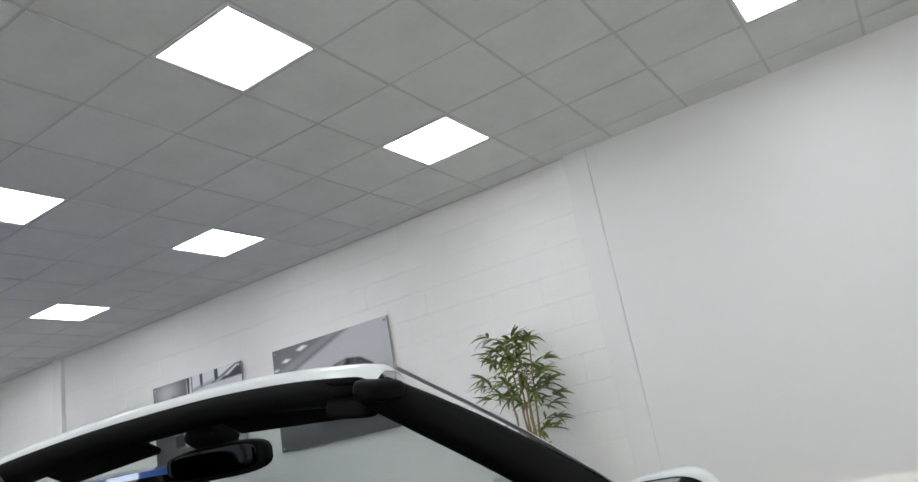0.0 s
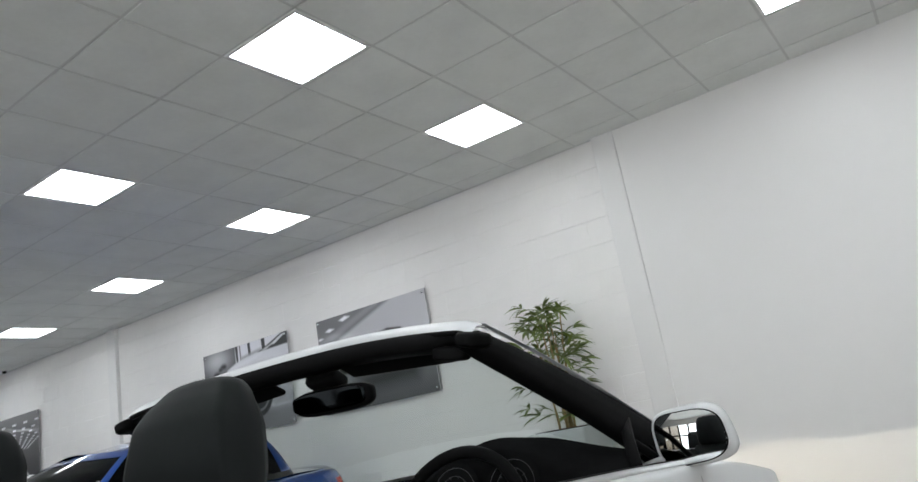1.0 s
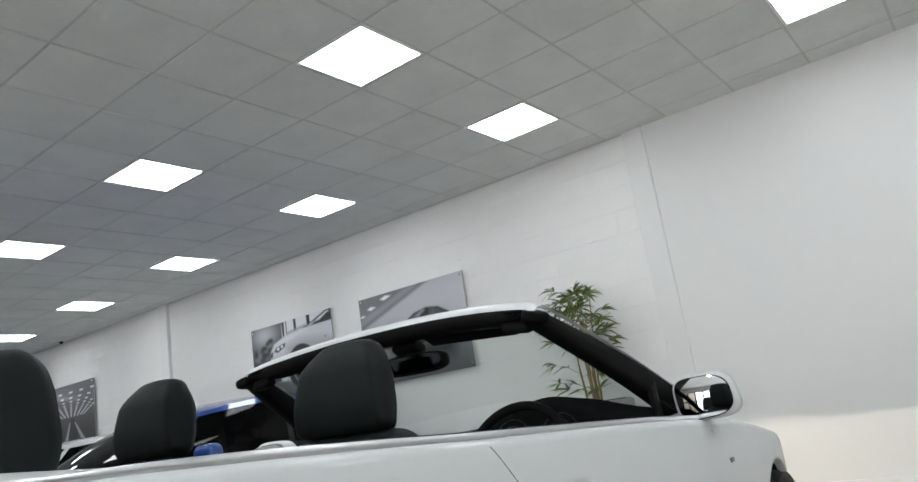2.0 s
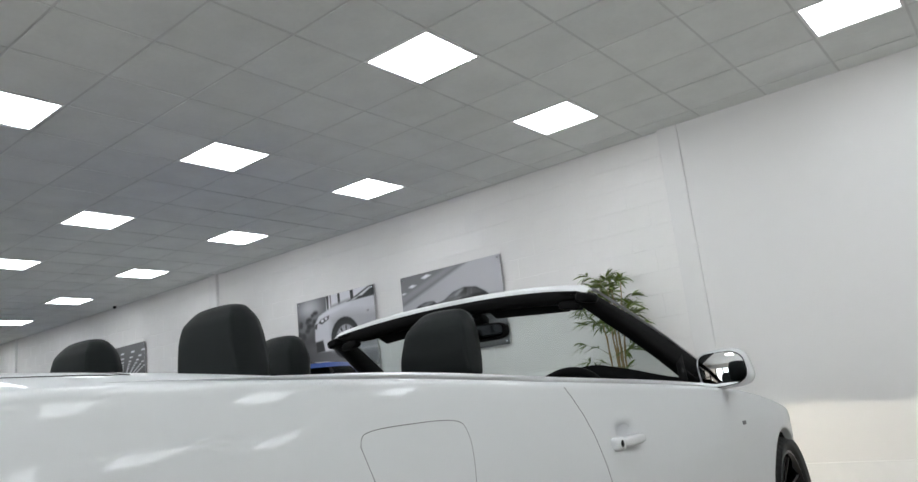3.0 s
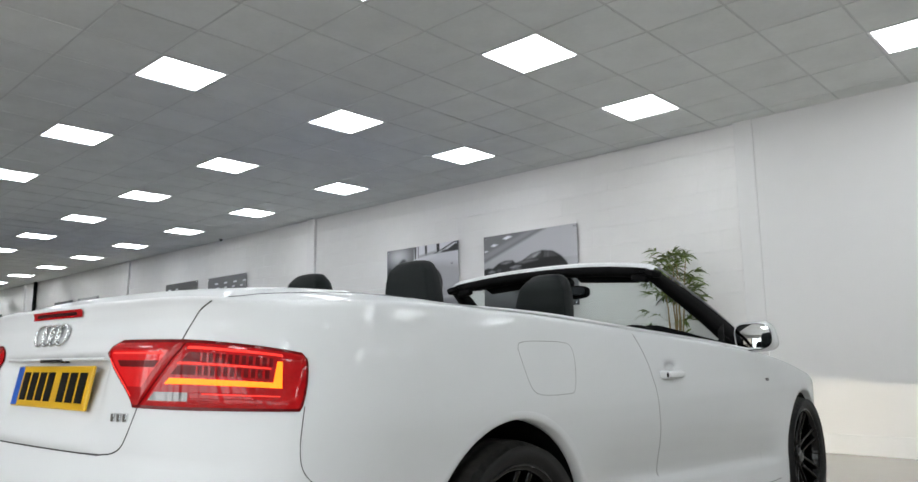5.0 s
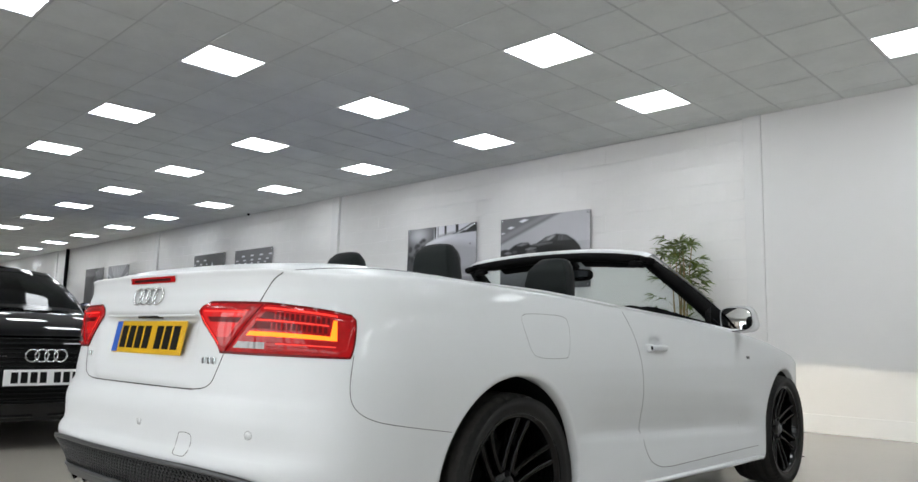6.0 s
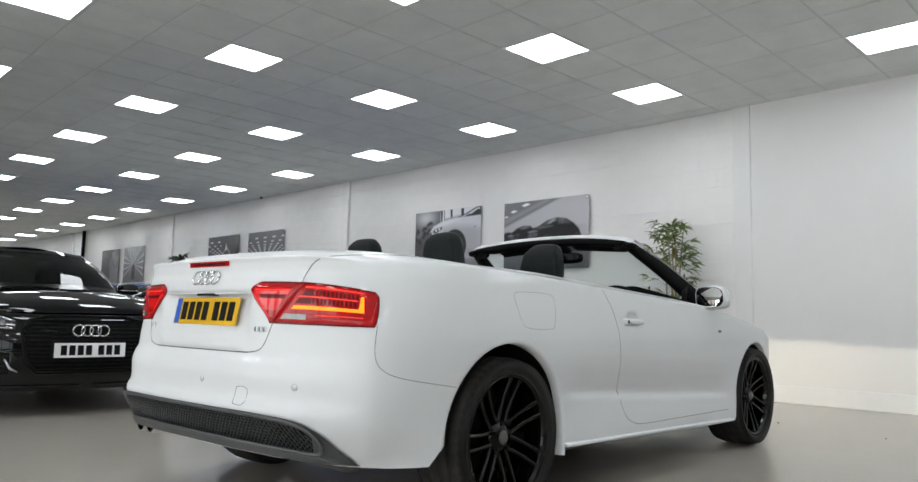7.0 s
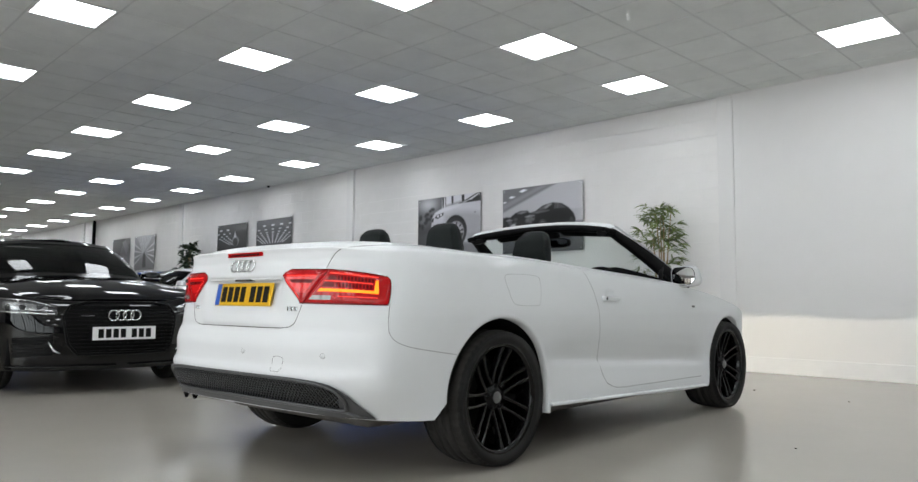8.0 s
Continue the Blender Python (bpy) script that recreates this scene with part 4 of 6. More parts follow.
# flanks: door handle, fuel flap, mirrors, wing badge
for mirror in (False, True):
    s = -1 if mirror else 1
    hx = SH.point(SH.along(0.98), 0.815).x
    hd = part("door_handle", moved(pillow((0.040, 0.150, 0.028), 0.5, 0.6), pose(s * (hx + 0.015), 1.0, 0.818)), M_PAINT, conv)
    part("lock_cap", moved(pillow((0.040, 0.055, 0.034), 0.4, 0.5), pose(s * (hx + 0.012), 0.905, 0.818)), M_PAINT, hd)
    part("lock", moved(lathe([(0.0005, 0.0), (0.009, 0.0), (0.009, -0.01)], 14), pose(s * (hx + 0.033), 0.903, 0.818, 0, 0, 0 if s > 0 else 180)), M_BLACK, hd)
    part("handle_recess", moved(lathe([(0.0005, 0.0), (0.05, 0.001), (0.056, 0.004)], 28), pose(s * (hx - 0.001), 0.99, 0.822, 0, 0, 0 if s > 0 else 180) @ Matrix.Diagonal((1, 1.1, 0.75, 1))), M_PAINT, conv)
    part("wing_badge", box((s * (SH.point(SH.along(2.12), 0.77).x) - 0.002, 2.10, 0.764), (s * (SH.point(SH.along(2.12), 0.77).x) + 0.003, 2.14, 0.778), 0.001), M_GREY, conv, "small dark wing badge", smooth=False)
    mi = new("door_mirror")
    mi.parent = conv
    mx, my = (0.97, 1.93) if mirror else (0.899, 2.035)
    part("mirror_foot", moved(pillow((0.16, 0.06, 0.035), 0.6, 0.6), pose(s * (mx - 0.09), my - 0.015, 0.925, 0, s * -12, 0)), M_PAINT, mi)
    lean = Matrix(((1, 0, -0.22 * s, 0), (0, 1, 0, 0), (0.13 * s, 0, 1, 0), (0, 0, 0, 1)))
    sh = moved(pillow((0.205, 0.15, 0.147), 0.62, 0.58, 0.08), pose(s * mx, my, 0.982, 0, s * 4, s * 8) @ lean)
    glass_pose = pose(s * (mx + 0.004), my - 0.0585, 0.981, -4.5, s * 4, s * -10.2) @ lean
    back = glass_pose.inverted()
    for v in sh.verts:
        p = back @ v.co
        if p.y < 0.007:
            p.y = 0.007
            v.co = glass_pose @ p
    part("mirror_shell", sh, M_PAINT, mi)
    glass_line = [(0.089 * math.copysign(abs(math.cos(t)) ** 0.55, math.cos(t)), 0, 0.0615 * math.copysign(abs(math.sin(t)) ** 0.62, math.sin(t)) * (1 - 0.15 * s * math.cos(t))) for t in [math.tau * k / 48 for k in range(48)]]
    # a convex glass
    dome = lambda u, v: (lambda p: Vector((p.x * v, 0.4 * v * v * (p.x ** 2 + p.z ** 2), p.z * v)))(Vector(glass_line[int(round(u * 48)) % 48]))
    bm = grid(lambda u, v: dome(u, max(v, 0.001)), 48, 10)
    bmesh.ops.remove_doubles(bm, verts=bm.verts, dist=0.0001)
    part("mirror_glass", moved(bm, glass_pose), M_MIRROR, mi, "convex door mirror glass")
    part("mirror_rim", tube([glass_pose @ (Vector(p) * 1.012 + Vector((0, 0.006, 0))) for p in glass_line], 0.0022, 6, closed=True), M_BLACK, mi)
    # belt trim along the cabin
    part("belt_trim", tube([(lambda p: Vector((s * (p.x - 0.004), p.y, p.z + 0.004)))(edge(SH.along(y))) for y in [-0.40 + 2.50 * k / 60 for k in range(61)]], [0.0085 * smoothstep(-1, 16, k) for k in range(61)], 8), M_ALU, conv, "satin aluminium belt strip")

    # inside of door and flank
    def inner(u, v):
        y = 0.40 + 1.75 * u
        p = edge(SH.along(y))
        k = v * 6
        i = min(int(k), 5)
        f = k - i
        prof = [(0.0, 0.0), (-0.02, 0.006), (-0.07, 0.0), (-0.085, -0.03), (-0.10, -0.16), (-0.075, -0.30), (-0.10, -0.60)]
        dx, dzz = [prof[i][q] + f * (prof[i + 1][q] - prof[i][q]) for q in (0, 1)]
        return Vector((s * (p.x - 0.004 + dx), p.y, p.z + dzz))
    part("door_lining", grid(inner, 40, 24), M_LEATHER, conv, "black door lining")
part("belt_trim", tube([deck_fn(k / 30, 1.0) + Vector((0, 0.003, 0.001)) for k in range(31)], 0.007, 8), M_ALU, conv, "satin aluminium strip round the cabin")

# cabin
part("cabin_seal", tube([deck_fn(k / 30, 1.0) + Vector((0, 0.020, -0.022)) for k in range(31)], 0.011, 8), M_BLACK, conv, "black rubber edge round the cabin")
for s in (1, -1):
    part("cabin_seal", tube([(lambda p: Vector((s * (p.x - 0.020), p.y, p.z + 0.006)))(edge(SH.along(y))) for y in [0.40 + 1.65 * k / 40 for k in range(41)]], 0.009, 8), M_BLACK, conv, "black rubber edge round the cabin")
part("cabin_floor", box((-0.80, 0.1, 0.28), (0.80, 2.35, 0.32)), M_BLACK, conv, "black cabin floor")
part("rear_bulkhead", grid(lambda u, v: deck_fn(u, 1.0) + Vector((0, 0.02 + 0.05 * v, -0.62 * v)), 20, 4), M_BLACK, conv)


def headrest_form(taper):
    """A headrest: flat padded back with a crease down each side, domed top, rounded front."""
    half = [(1.0, 0.05), (1.0, 0.12), (1.02, 0.36), (0.96, 0.70), (0.78, 0.93), (0.45, 1.0), (0.0, 1.02)]
    ring = [(0.0, -0.03), (0.5, -0.02), (0.90, 0.0), (0.97, 0.012)] + half
    ring = ring + [(-x, y) for x, y in ring[-2:0:-1]]
    WIDE = curve([(0, 0.116), (0.07, 0.131), (0.3, 0.132), (0.6, 0.130), (0.78, 0.126), (0.88, 0.119), (0.94, 0.108), (0.98, 0.084), (1.0, 0.025)])
    DEEP = curve([(0, 0.075), (0.08, 0.105), (0.35, 0.135), (0.6, 0.132), (0.78, 0.116), (0.88, 0.096), (0.94, 0.078), (0.98, 0.052), (1.0, 0.012)])
    bm, rings = bmesh.new(), []
    for k in range(37):
        t = 1 - (1 - k / 36) ** 1.7
        w, d, r = WIDE(t) * (1 - taper * t), DEEP(t), (0.65 if taper < 0.21 else 0.85) * smoothstep(0.80 if taper < 0.21 else 0.62, 1.0, t)
        y0 = 0.010 - 0.004 * t - d / 2
        out = []
        for i, (x, y) in enumerate(ring):
            a = math.atan2(2 * y - 1, x)
            out.append(bm.verts.new((w * (x + r * (math.cos(a) - x)), y0 + d * (y + r * (0.5 + 0.5 * math.sin(a) - y)), 0.222 * (t - 0.5))))
        rings.append(out)
    for p, q in zip(rings, rings[1:]):
        for i in range(len(ring)):
            bm.faces.new((p[i], p[(i + 1) % len(ring)], q[(i + 1) % len(ring)], q[i]))
    bm.faces.new(rings[0][::-1]), bm.faces.new(rings[-1])
    return bm


def seat(x, y, rear=False):
    st = new("rear_seat" if rear else "front_seat")
    st.parent = conv
    if not rear:
        part("cushion", moved(pillow((0.50, 0.52, 0.16), 0.35, 0.5), pose(x, y + 0.28, 0.52, 6, 0, 0)), M_LEATHER, st)
        part("backrest", moved(pillow((0.50, 0.15, 0.60), 0.4, 0.3, 0.16), pose(x, y - 0.02, 0.732, 12, 0, 0)), M_LEATHER, st)
        part("bolster", moved(pillow((0.11, 0.20, 0.42), 0.6, 0.4, 0.2), pose(x + 0.20, y + 0.04, 0.78, 12, 0, 0)), M_LEATHER, st)
        part("bolster", moved(pillow((0.11, 0.20, 0.42), 0.6, 0.4, 0.2), pose(x - 0.20, y + 0.04, 0.78, 12, 0, 0)), M_LEATHER, st)
    else:
        part("backrest", moved(pillow((0.56, 0.16, 0.50), 0.4, 0.3, 0.06), pose(x, y + 0.04, 0.76, 14, 0, 0)), M_LEATHER, st)
        part("cushion", moved(pillow((0.56, 0.44, 0.18), 0.4, 0.5), pose(x, y + 0.30, 0.50, 8, 0, 0)), M_LEATHER, st)
    hz = (1.138 if x > 0 else 1.160) if not rear else 1.135
    for d in (-0.06, 0.06):
        part("headrest_post", tube([(x + d, y - 0.05, hz - 0.18), (x + d, y - 0.05, hz - 0.02)], 0.006, 8), M_CHROME, st)
    hb = headrest_form(0.20 if rear else 0.22)
    if rear:
        bmesh.ops.scale(hb, vec=(0.86, 0.92, 0.97), verts=hb.verts)
    part("headrest", moved(hb, pose(x, y - 0.045, hz, -11 if not rear else 2, 0, 0)), M_LEATHER, st)
    return st


for x in (0.37, -0.37):
    seat(x + 0.01, 0.98)
    seat(x * 0.80, 0.235, True)

# dashboard, wheel, instruments
def dash(u, v):
    x = (2 * u - 1) * 0.78
    k = v * 5
    i = min(int(k), 4)
    f = k - i
    hump = 0.085 * math.exp(-((x - 0.39) / 0.22) ** 2)
    prof = [(2.32, 0.94), (2.08, 0.972 + hump * 0.8), (1.90, 0.972 + hump), (1.83, 0.945 + hump), (1.80, 0.80), (1.86, 0.45)]
    y, z = [prof[i][q] + f * (prof[i + 1][q] - prof[i][q]) for q in (0, 1)]
    return Vector((x, y + 0.05 * (1 - (x / 0.78) ** 2), z - 0.02 * (x / 0.78) ** 4))


part("dashboard", grid(dash, 60, 30), M_DASH, conv, "black padded dashboard")
part("dash_trim", tube([(-0.72 + 0.86 * k / 16, 1.835 + 0.03 * (1 - ((-0.72 + 0.86 * k / 16) / 0.78) ** 2), 0.905) for k in range(17)], 0.005, 6), M_ALU, conv, "thin aluminium dash line")
for x in (0.29, 0.47):
    dial = pose(x, 1.822, 0.935, -20, 0, 0)
    for r in (0.066, 0.044):
        part("instrument_ring", tube([dial @ Vector((r * math.cos(t), -0.004, r * math.sin(t))) for t in [math.tau * k / 40 for k in range(40)]], 0.0010, 5, closed=True), M_MESH, conv, "thin instrument ring")
    part("instrument_face", moved(lathe([(0.0005, 0.0), (0.080, 0.0)], 32), dial @ pose(0, 0, 0, 0, 0, 90)), M_BLACK, conv)
    for k in range(7):
        t = radians(215 - 36 * k)
        part("dial_mark", moved(box((-0.004, -0.003, -0.0012), (0.004, -0.002, 0.0012)), dial @ pose(0.042 * math.cos(t), 0, 0.042 * math.sin(t), 0, math.degrees(-t), 0)), M_MESH, conv, smooth=False)
part("air_vent", tube([(0.66 + 0.05 * math.cos(t), 1.79, 0.90 + 0.03 * math.sin(t)) for t in [math.tau * k / 24 for k in range(24)]], 0.005, 6, closed=True), M_ALU, conv, "air vent ring")
sw = new("steering_wheel")
sw.parent = conv
sw.matrix_basis = pose(0.375, 1.68, 0.870, -25, 0, 0)
part("wheel_rim", tube([(0.185 * math.cos(t), 0, 0.185 * math.sin(t)) for t in [math.tau * k / 48 for k in range(48)]], 0.0165, 10, closed=True), M_BLACK, sw)
part("airbag", moved(pillow((0.17, 0.06, 0.15), 0.6, 0.6), pose(0, 0.02, 0)), M_BLACK, sw)
for a in (0, 180, 270):
    part("spoke", tube([(0.06 * math.cos(radians(a)), 0.015, 0.06 * math.sin(radians(a))), (0.18 * math.cos(radians(a)), 0, 0.18 * math.sin(radians(a)))], 0.016, 8, flat=0.6), M_ALU, sw)
part("column", tube([(0, 0.03, 0), (0, 0.30, -0.04)], 0.04, 12), M_BLACK, sw)

# windscreen with its frame: pillars from the wings up to the header


def head(u):
    x = (2 * u - 1)
    return Vector((x * 0.60, 1.545 + 0.085 * (1 - x * x), 1.307 + 0.053 * (1 - abs(x) ** 2.2)))


def base(u):
    x = (2 * u - 1)
    return Vector((x * 0.80, 2.24 + 0.22 * (1 - x * x), 0.925 + 0.02 * (1 - x * x)))


def screen(u, v):
    p = base(u).lerp(head(u), v)
    return p + Vector((0, 0.012, 0.014)) * math.sin(math.pi * v)


gl = part("windscreen", grid(screen, 24, 16), M_GLASS, conv, "clear windscreen with a faint green tint")
gl.visible_shadow = False
for s in (1, -1):
    u0 = 1.0 if s > 0 else 0.0
    path = [screen(u0, 1.015 * v / 16) for v in range(17)]

    def pillar(u, v, path=path, s=s):
        i = min(int(u * 16), 15)
        p = path[i].lerp(path[i + 1], u * 16 - i)
        t = v * math.tau
        w = (0.049 + 0.012 * (1 - u) + 0.022 * (1 - u) ** 3) * (1 - 0.35 * u ** 5)
        cx, cy = math.copysign(abs(math.cos(t)) ** 0.6, math.cos(t)), math.copysign(abs(math.sin(t)) ** 0.6, math.sin(t))
        return p + Vector((s * (0.004 + cx * 0.030), -0.028 + cy * w * 0.65, -0.031 + cy * w * 0.60))
    part("pillar_lining", grid(pillar, 16, 20), M_BLACK, conv, "black lining of the windscreen pillar")

    def skin_out(u, v, path=[screen(u0, v / 16) for v in range(17)], s=s):
        i = min(int(u * 16), 15)
        p = path[i].lerp(path[i + 1], u * 16 - i)
        ang = 0.35 + 1.4 * v
        return p + Vector((s * (0.010 + 0.022 * math.cos(ang)), 0.012 * math.sin(ang) + 0.002, 0.001 + 0.010 * math.sin(ang)))
    part("pillar_skin", grid(skin_out, 16, 8), M_PAINT, conv)
    part("window_channel", tube([path[k] + Vector((s * 0.030, -0.075, -0.072)) for k in range(0, 6)], 0.012, 6), M_BLACK, conv)
    bm = bmesh.new()
    tri = [(s * 0.806, 2.03, 0.935), (s * 0.812, 2.24, 0.930), (s * 0.785, 2.14, 0.995), (s * 0.735, 2.02, 1.060), (s * 0.742, 2.0, 1.045)]
    a = [bm.verts.new(t) for t in tri]
    b = [bm.verts.new((t[0] - s * 0.03, t[1], t[2])) for t in tri]
    bm.faces.new(a), bm.faces.new(b[::-1])
    for k in range(5):
        bm.faces.new((a[k], b[k], b[(k + 1) % 5], a[(k + 1) % 5]))
    part("window_guide", tube([(s * 0.748, 1.975, 1.050), (s * 0.775, 1.90, 0.995), (s * 0.800, 1.845, 0.935)], 0.015, 8, flat=0.5), M_BLACK, conv, "black window guide")
    part("mirror_triangle", bm, M_BLACK, conv, "black triangle behind the door mirror", smooth=False)


def header(u, v):
    p = head(u)
    t = v * math.tau
    c, q = math.copysign(abs(math.cos(t)) ** 0.7, math.cos(t)), math.copysign(abs(math.sin(t)) ** 0.7, math.sin(t))
    k = 1 - 0.55 * smoothstep(0.80, 1.0, abs(2 * u - 1))
    return p + Vector((0, -0.032 + 0.058 * c * k, -0.008 - 0.018 * k + 0.028 * q * k))


part("header_lining", grid(header, 40, 18), M_BLACK, conv, "black header lining with catches")
HEAD_Y = curve([(0, 0.022), (0.2, -0.016), (0.5, -0.060), (0.8, -0.084), (1.0, -0.086)])
HEAD_Z = curve([(0, 0.002), (0.2, 0.015), (0.5, 0.015), (0.8, 0.004), (1.0, -0.008)])


def header_skin(u, v):
    x = 2 * u - 1
    p = head(u) + Vector((0.024 * x, 0, 0))
    return p + Vector((0, HEAD_Y(v * (1 - 0.45 * abs(x) ** 5)), HEAD_Z(v) - 0.014 * max(0.0, (abs(x) - 0.94) / 0.06) ** 2.5))


part("header_skin", grid(header_skin, 100, 14), M_PAINT, conv)
part("header_seal", tube([header_skin(0.03 + 0.94 * k / 40, 1.0) + Vector((0, 0.006, -0.006)) for k in range(41)], 0.008, 6), M_BLACK, conv, "black rubber header seal")
for s in (1, -1):
    part("header_corner", moved(pillow((0.060, 0.085, 0.036), 0.6, 0.55), pose(s * 0.618, 1.497, 1.278, 0, s * 16, s * -12)), M_BLACK, conv, "black plastic corner of the windscreen header")
    part("roof_latch", moved(pillow((0.09, 0.05, 0.035), 0.5, 0.5), pose(s * 0.545, 1.515, 1.262, 0, s * 10, 0)), M_BLACK, conv)
for s in (1, -1):
    part("sun_visor", moved(box((-0.17, -0.07, -0.008), (0.17, 0.07, 0.008), 0.007, 3), pose(s * 0.30, 1.605, 1.303, -24, s * 4, 0)), M_BLACK, conv)
rv = new("interior_mirror")
rv.parent = conv
part("mirror_body", moved(pillow((0.25, 0.045, 0.075), 0.35, 0.6), pose(0.022, 1.70, 1.238, 4, 0, 12)), M_BLACK, rv)
part("mirror_face", moved(pillow((0.232, 0.004, 0.058), 0.3, 0.5), pose(0.018, 1.6765, 1.239, 4, 0, 12)), M_DIM, rv, "dark mirror glass")
part("mirror_stem", tube([(0, 1.72, 1.23), (0, 1.70, 1.29)], 0.014, 8), M_BLACK, rv)
part("sensor_box", moved(pillow((0.11, 0.09, 0.05), 0.5, 0.5), pose(0, 1.70, 1.295, -25, 0, 0)), M_BLACK, rv)

# headlamps: dipped beams with a sharp upper edge
for s in (1, -1):
    hl = new("headlamp")
    hl.parent = conv
    part("lens", moved(pillow((0.30, 0.10, 0.11), 0.6, 0.6), pose(s * 0.66, 3.18, 0.63, 0, 0, s * -28)), M_ALU, hl)
    cover = part("cover", mir(grid(lambda u, v: SH.point(SH.across(0.49 + 0.33 * u, True), 0.568 + 0.14 * v, -0.001), 20, 10), s < 0), M_GLASS, hl, "clear headlamp cover")
    cover.visible_shadow = False
    # stepped shield: the beam reaches a little higher on the near side
    part("beam_shield", box((s * 0.66 - 0.11, 3.335, 0.6512), (s * 0.66, 3.34, 0.69)), M_BLACK, hl, smooth=False)
    part("beam_shield", box((s * 0.66, 3.335, 0.6493), (s * 0.66 + 0.11, 3.34, 0.69)), M_BLACK, hl, smooth=False)
    part("lamp_hood", box((s * 0.66 - 0.11, 3.20, 0.69), (s * 0.66 + 0.11, 3.34, 0.694)), M_BLACK, hl, smooth=False)
    sp = bpy.data.lights.new("headlamp_beam", "SPOT")
    sp.energy, sp.color, sp.spot_size, sp.spot_blend, sp.shadow_soft_size = 66.0, (1.0, 0.90, 0.72), radians(78), 1.0, 0.0008
    lo = new("headlamp_beam", sp)
    lo.matrix_basis = CAR @ look((s * 0.66, 3.24, 0.650), (s * 0.66, 5.5, 0.56))


# ---- the other cars ----
def closed_car(name, m, label, paint, roof_z=1.43, nose=3.80, black_rims=False, length_back=-1.02, wide=0.93, face=None, cab=0.0, short=1.0, fwd=0.0, mir_y=1.80, mir_w=0.24):
    car = thing(name, m, label, "car", "cars parked in the showroom")
    w = wide
    sh = Shell(
        plan=[(0, length_back), (0.4 * w, length_back + 0.02), (0.72 * w, length_back + 0.10), (0.90 * w, length_back + 0.32), (0.97 * w, length_back + 0.7), (w, 0.3), (w, 1.2), (0.995 * w, 2.2), (0.985 * w, 2.9), (0.94 * w, nose - 0.55), (0.80 * w, nose - 0.24), (0.50 * w, nose - 0.07), (0, nose)],
        side=[(0.15, 0.06), (0.25, 0.03), (0.40, 0.02), (0.55, 0.004), (0.75, 0.0), (0.86, 0.012), (0.98, 0.05), (1.1, 0.09)],
        rear=[(0.2, 0.10), (0.4, 0.02), (0.55, 0.0), (0.7, 0.03), (0.9, 0.06), (1.1, 0.10)],
        front=[(0.15, 0.07), (0.24, 0.02), (0.36, 0.0), (0.52, 0.0), (0.64, 0.015), (0.72, 0.04), (0.80, 0.085), (0.95, 0.2)],
        top=[(length_back, 1.02), (-0.5, 1.02), (0.5, 1.0), (1.5, 0.985), (2.2, 0.965), (2.9, 0.93), (nose - 0.5, 0.87), (nose - 0.2, 0.80), (nose, 0.775)],
        low=[(length_back, 0.30), (0.0, 0.20), (2.5, 0.19), (nose, 0.20)], roll=0.10)
    arches = [(0.0, 0.34, 0.375), (2.9, 0.34, 0.375)]
    skin = wrap(sh, 200, 30, arches, lambda a, c: "rear_bumper" if c.y < -0.6 and c.z < 0.62 else "front_bumper" if c.y > 3.2 and c.z < 0.66 else "front_wing" if c.y > 2.0 else "rear_wing" if c.y < 0.1 else "door" if c.z > 0.3 else "sill")
    top = lambda a: sh.point(a, sh.ztop(a))
    for nm, qs in skin.items():
        if "bumper" in nm:
            part(nm, quads(qs + [[flip(v) for v in reversed(q)] for q in qs]), paint, car)
        else:
            for mirror in (False, True):
                part(nm, quads([[flip(v) if mirror else v for v in q] for q in qs]), paint, car)
    a0, a1, b0, b1 = sh.across(0.72 * w), sh.along(-0.30), sh.along(2.0 + cab), sh.across(0.66 * w, True)
    part("boot_lid", grid(coons(lambda u: top(abs(2 * u - 1) * a0) if u >= 0.5 else flip(top(abs(2 * u - 1) * a0)),
                                lambda u: Vector(((2 * u - 1) * top(a1).x, top(a1).y, top(a1).z)),
                                lambda v: flip(top(a0 + (a1 - a0) * v)), lambda v: top(a0 + (a1 - a0) * v), 1, 1,
                                lambda u, v: 0.05 * (1 - abs(2 * u - 1) ** 2.5)), 30, 16), paint, car)
    L = sh.length
    bonnet_fn = coons(lambda u: Vector(((2 * u - 1) * top(b0).x, top(b0).y + 0.10 * (1 - (2 * u - 1) ** 2), top(b0).z)),
                      lambda u: top(L + (b1 - L) * abs(2 * u - 1)) if u >= 0.5 else flip(top(L + (b1 - L) * abs(2 * u - 1))),
                      lambda v: flip(top(b0 + (b1 - b0) * v)), lambda v: top(b0 + (b1 - b0) * v), 1, 1,
                      lambda u, v: 0.070 * (1 - abs(2 * u - 1) ** 2.2) * (1 - 0.75 * v ** 2) + 0.010 * math.exp(-((abs(2 * u - 1) - 0.62) / 0.06) ** 2) * (1 - v))
    part("bonnet", grid(bonnet_fn, 48, 30), paint, car)
    # greenhouse: two outlines, belt and roof
    def outline(pts):
        P = smooth_path(pts, 20)
        d = [0.0]
        for p, q in zip(P, P[1:]):
            d.append(d[-1] + math.hypot(q[0] - p[0], q[1] - p[1]))
        return lambda t: (float(np.interp(t * d[-1], d, [p[0] for p in P])), float(np.interp(t * d[-1], d, [p[1] for p in P])))
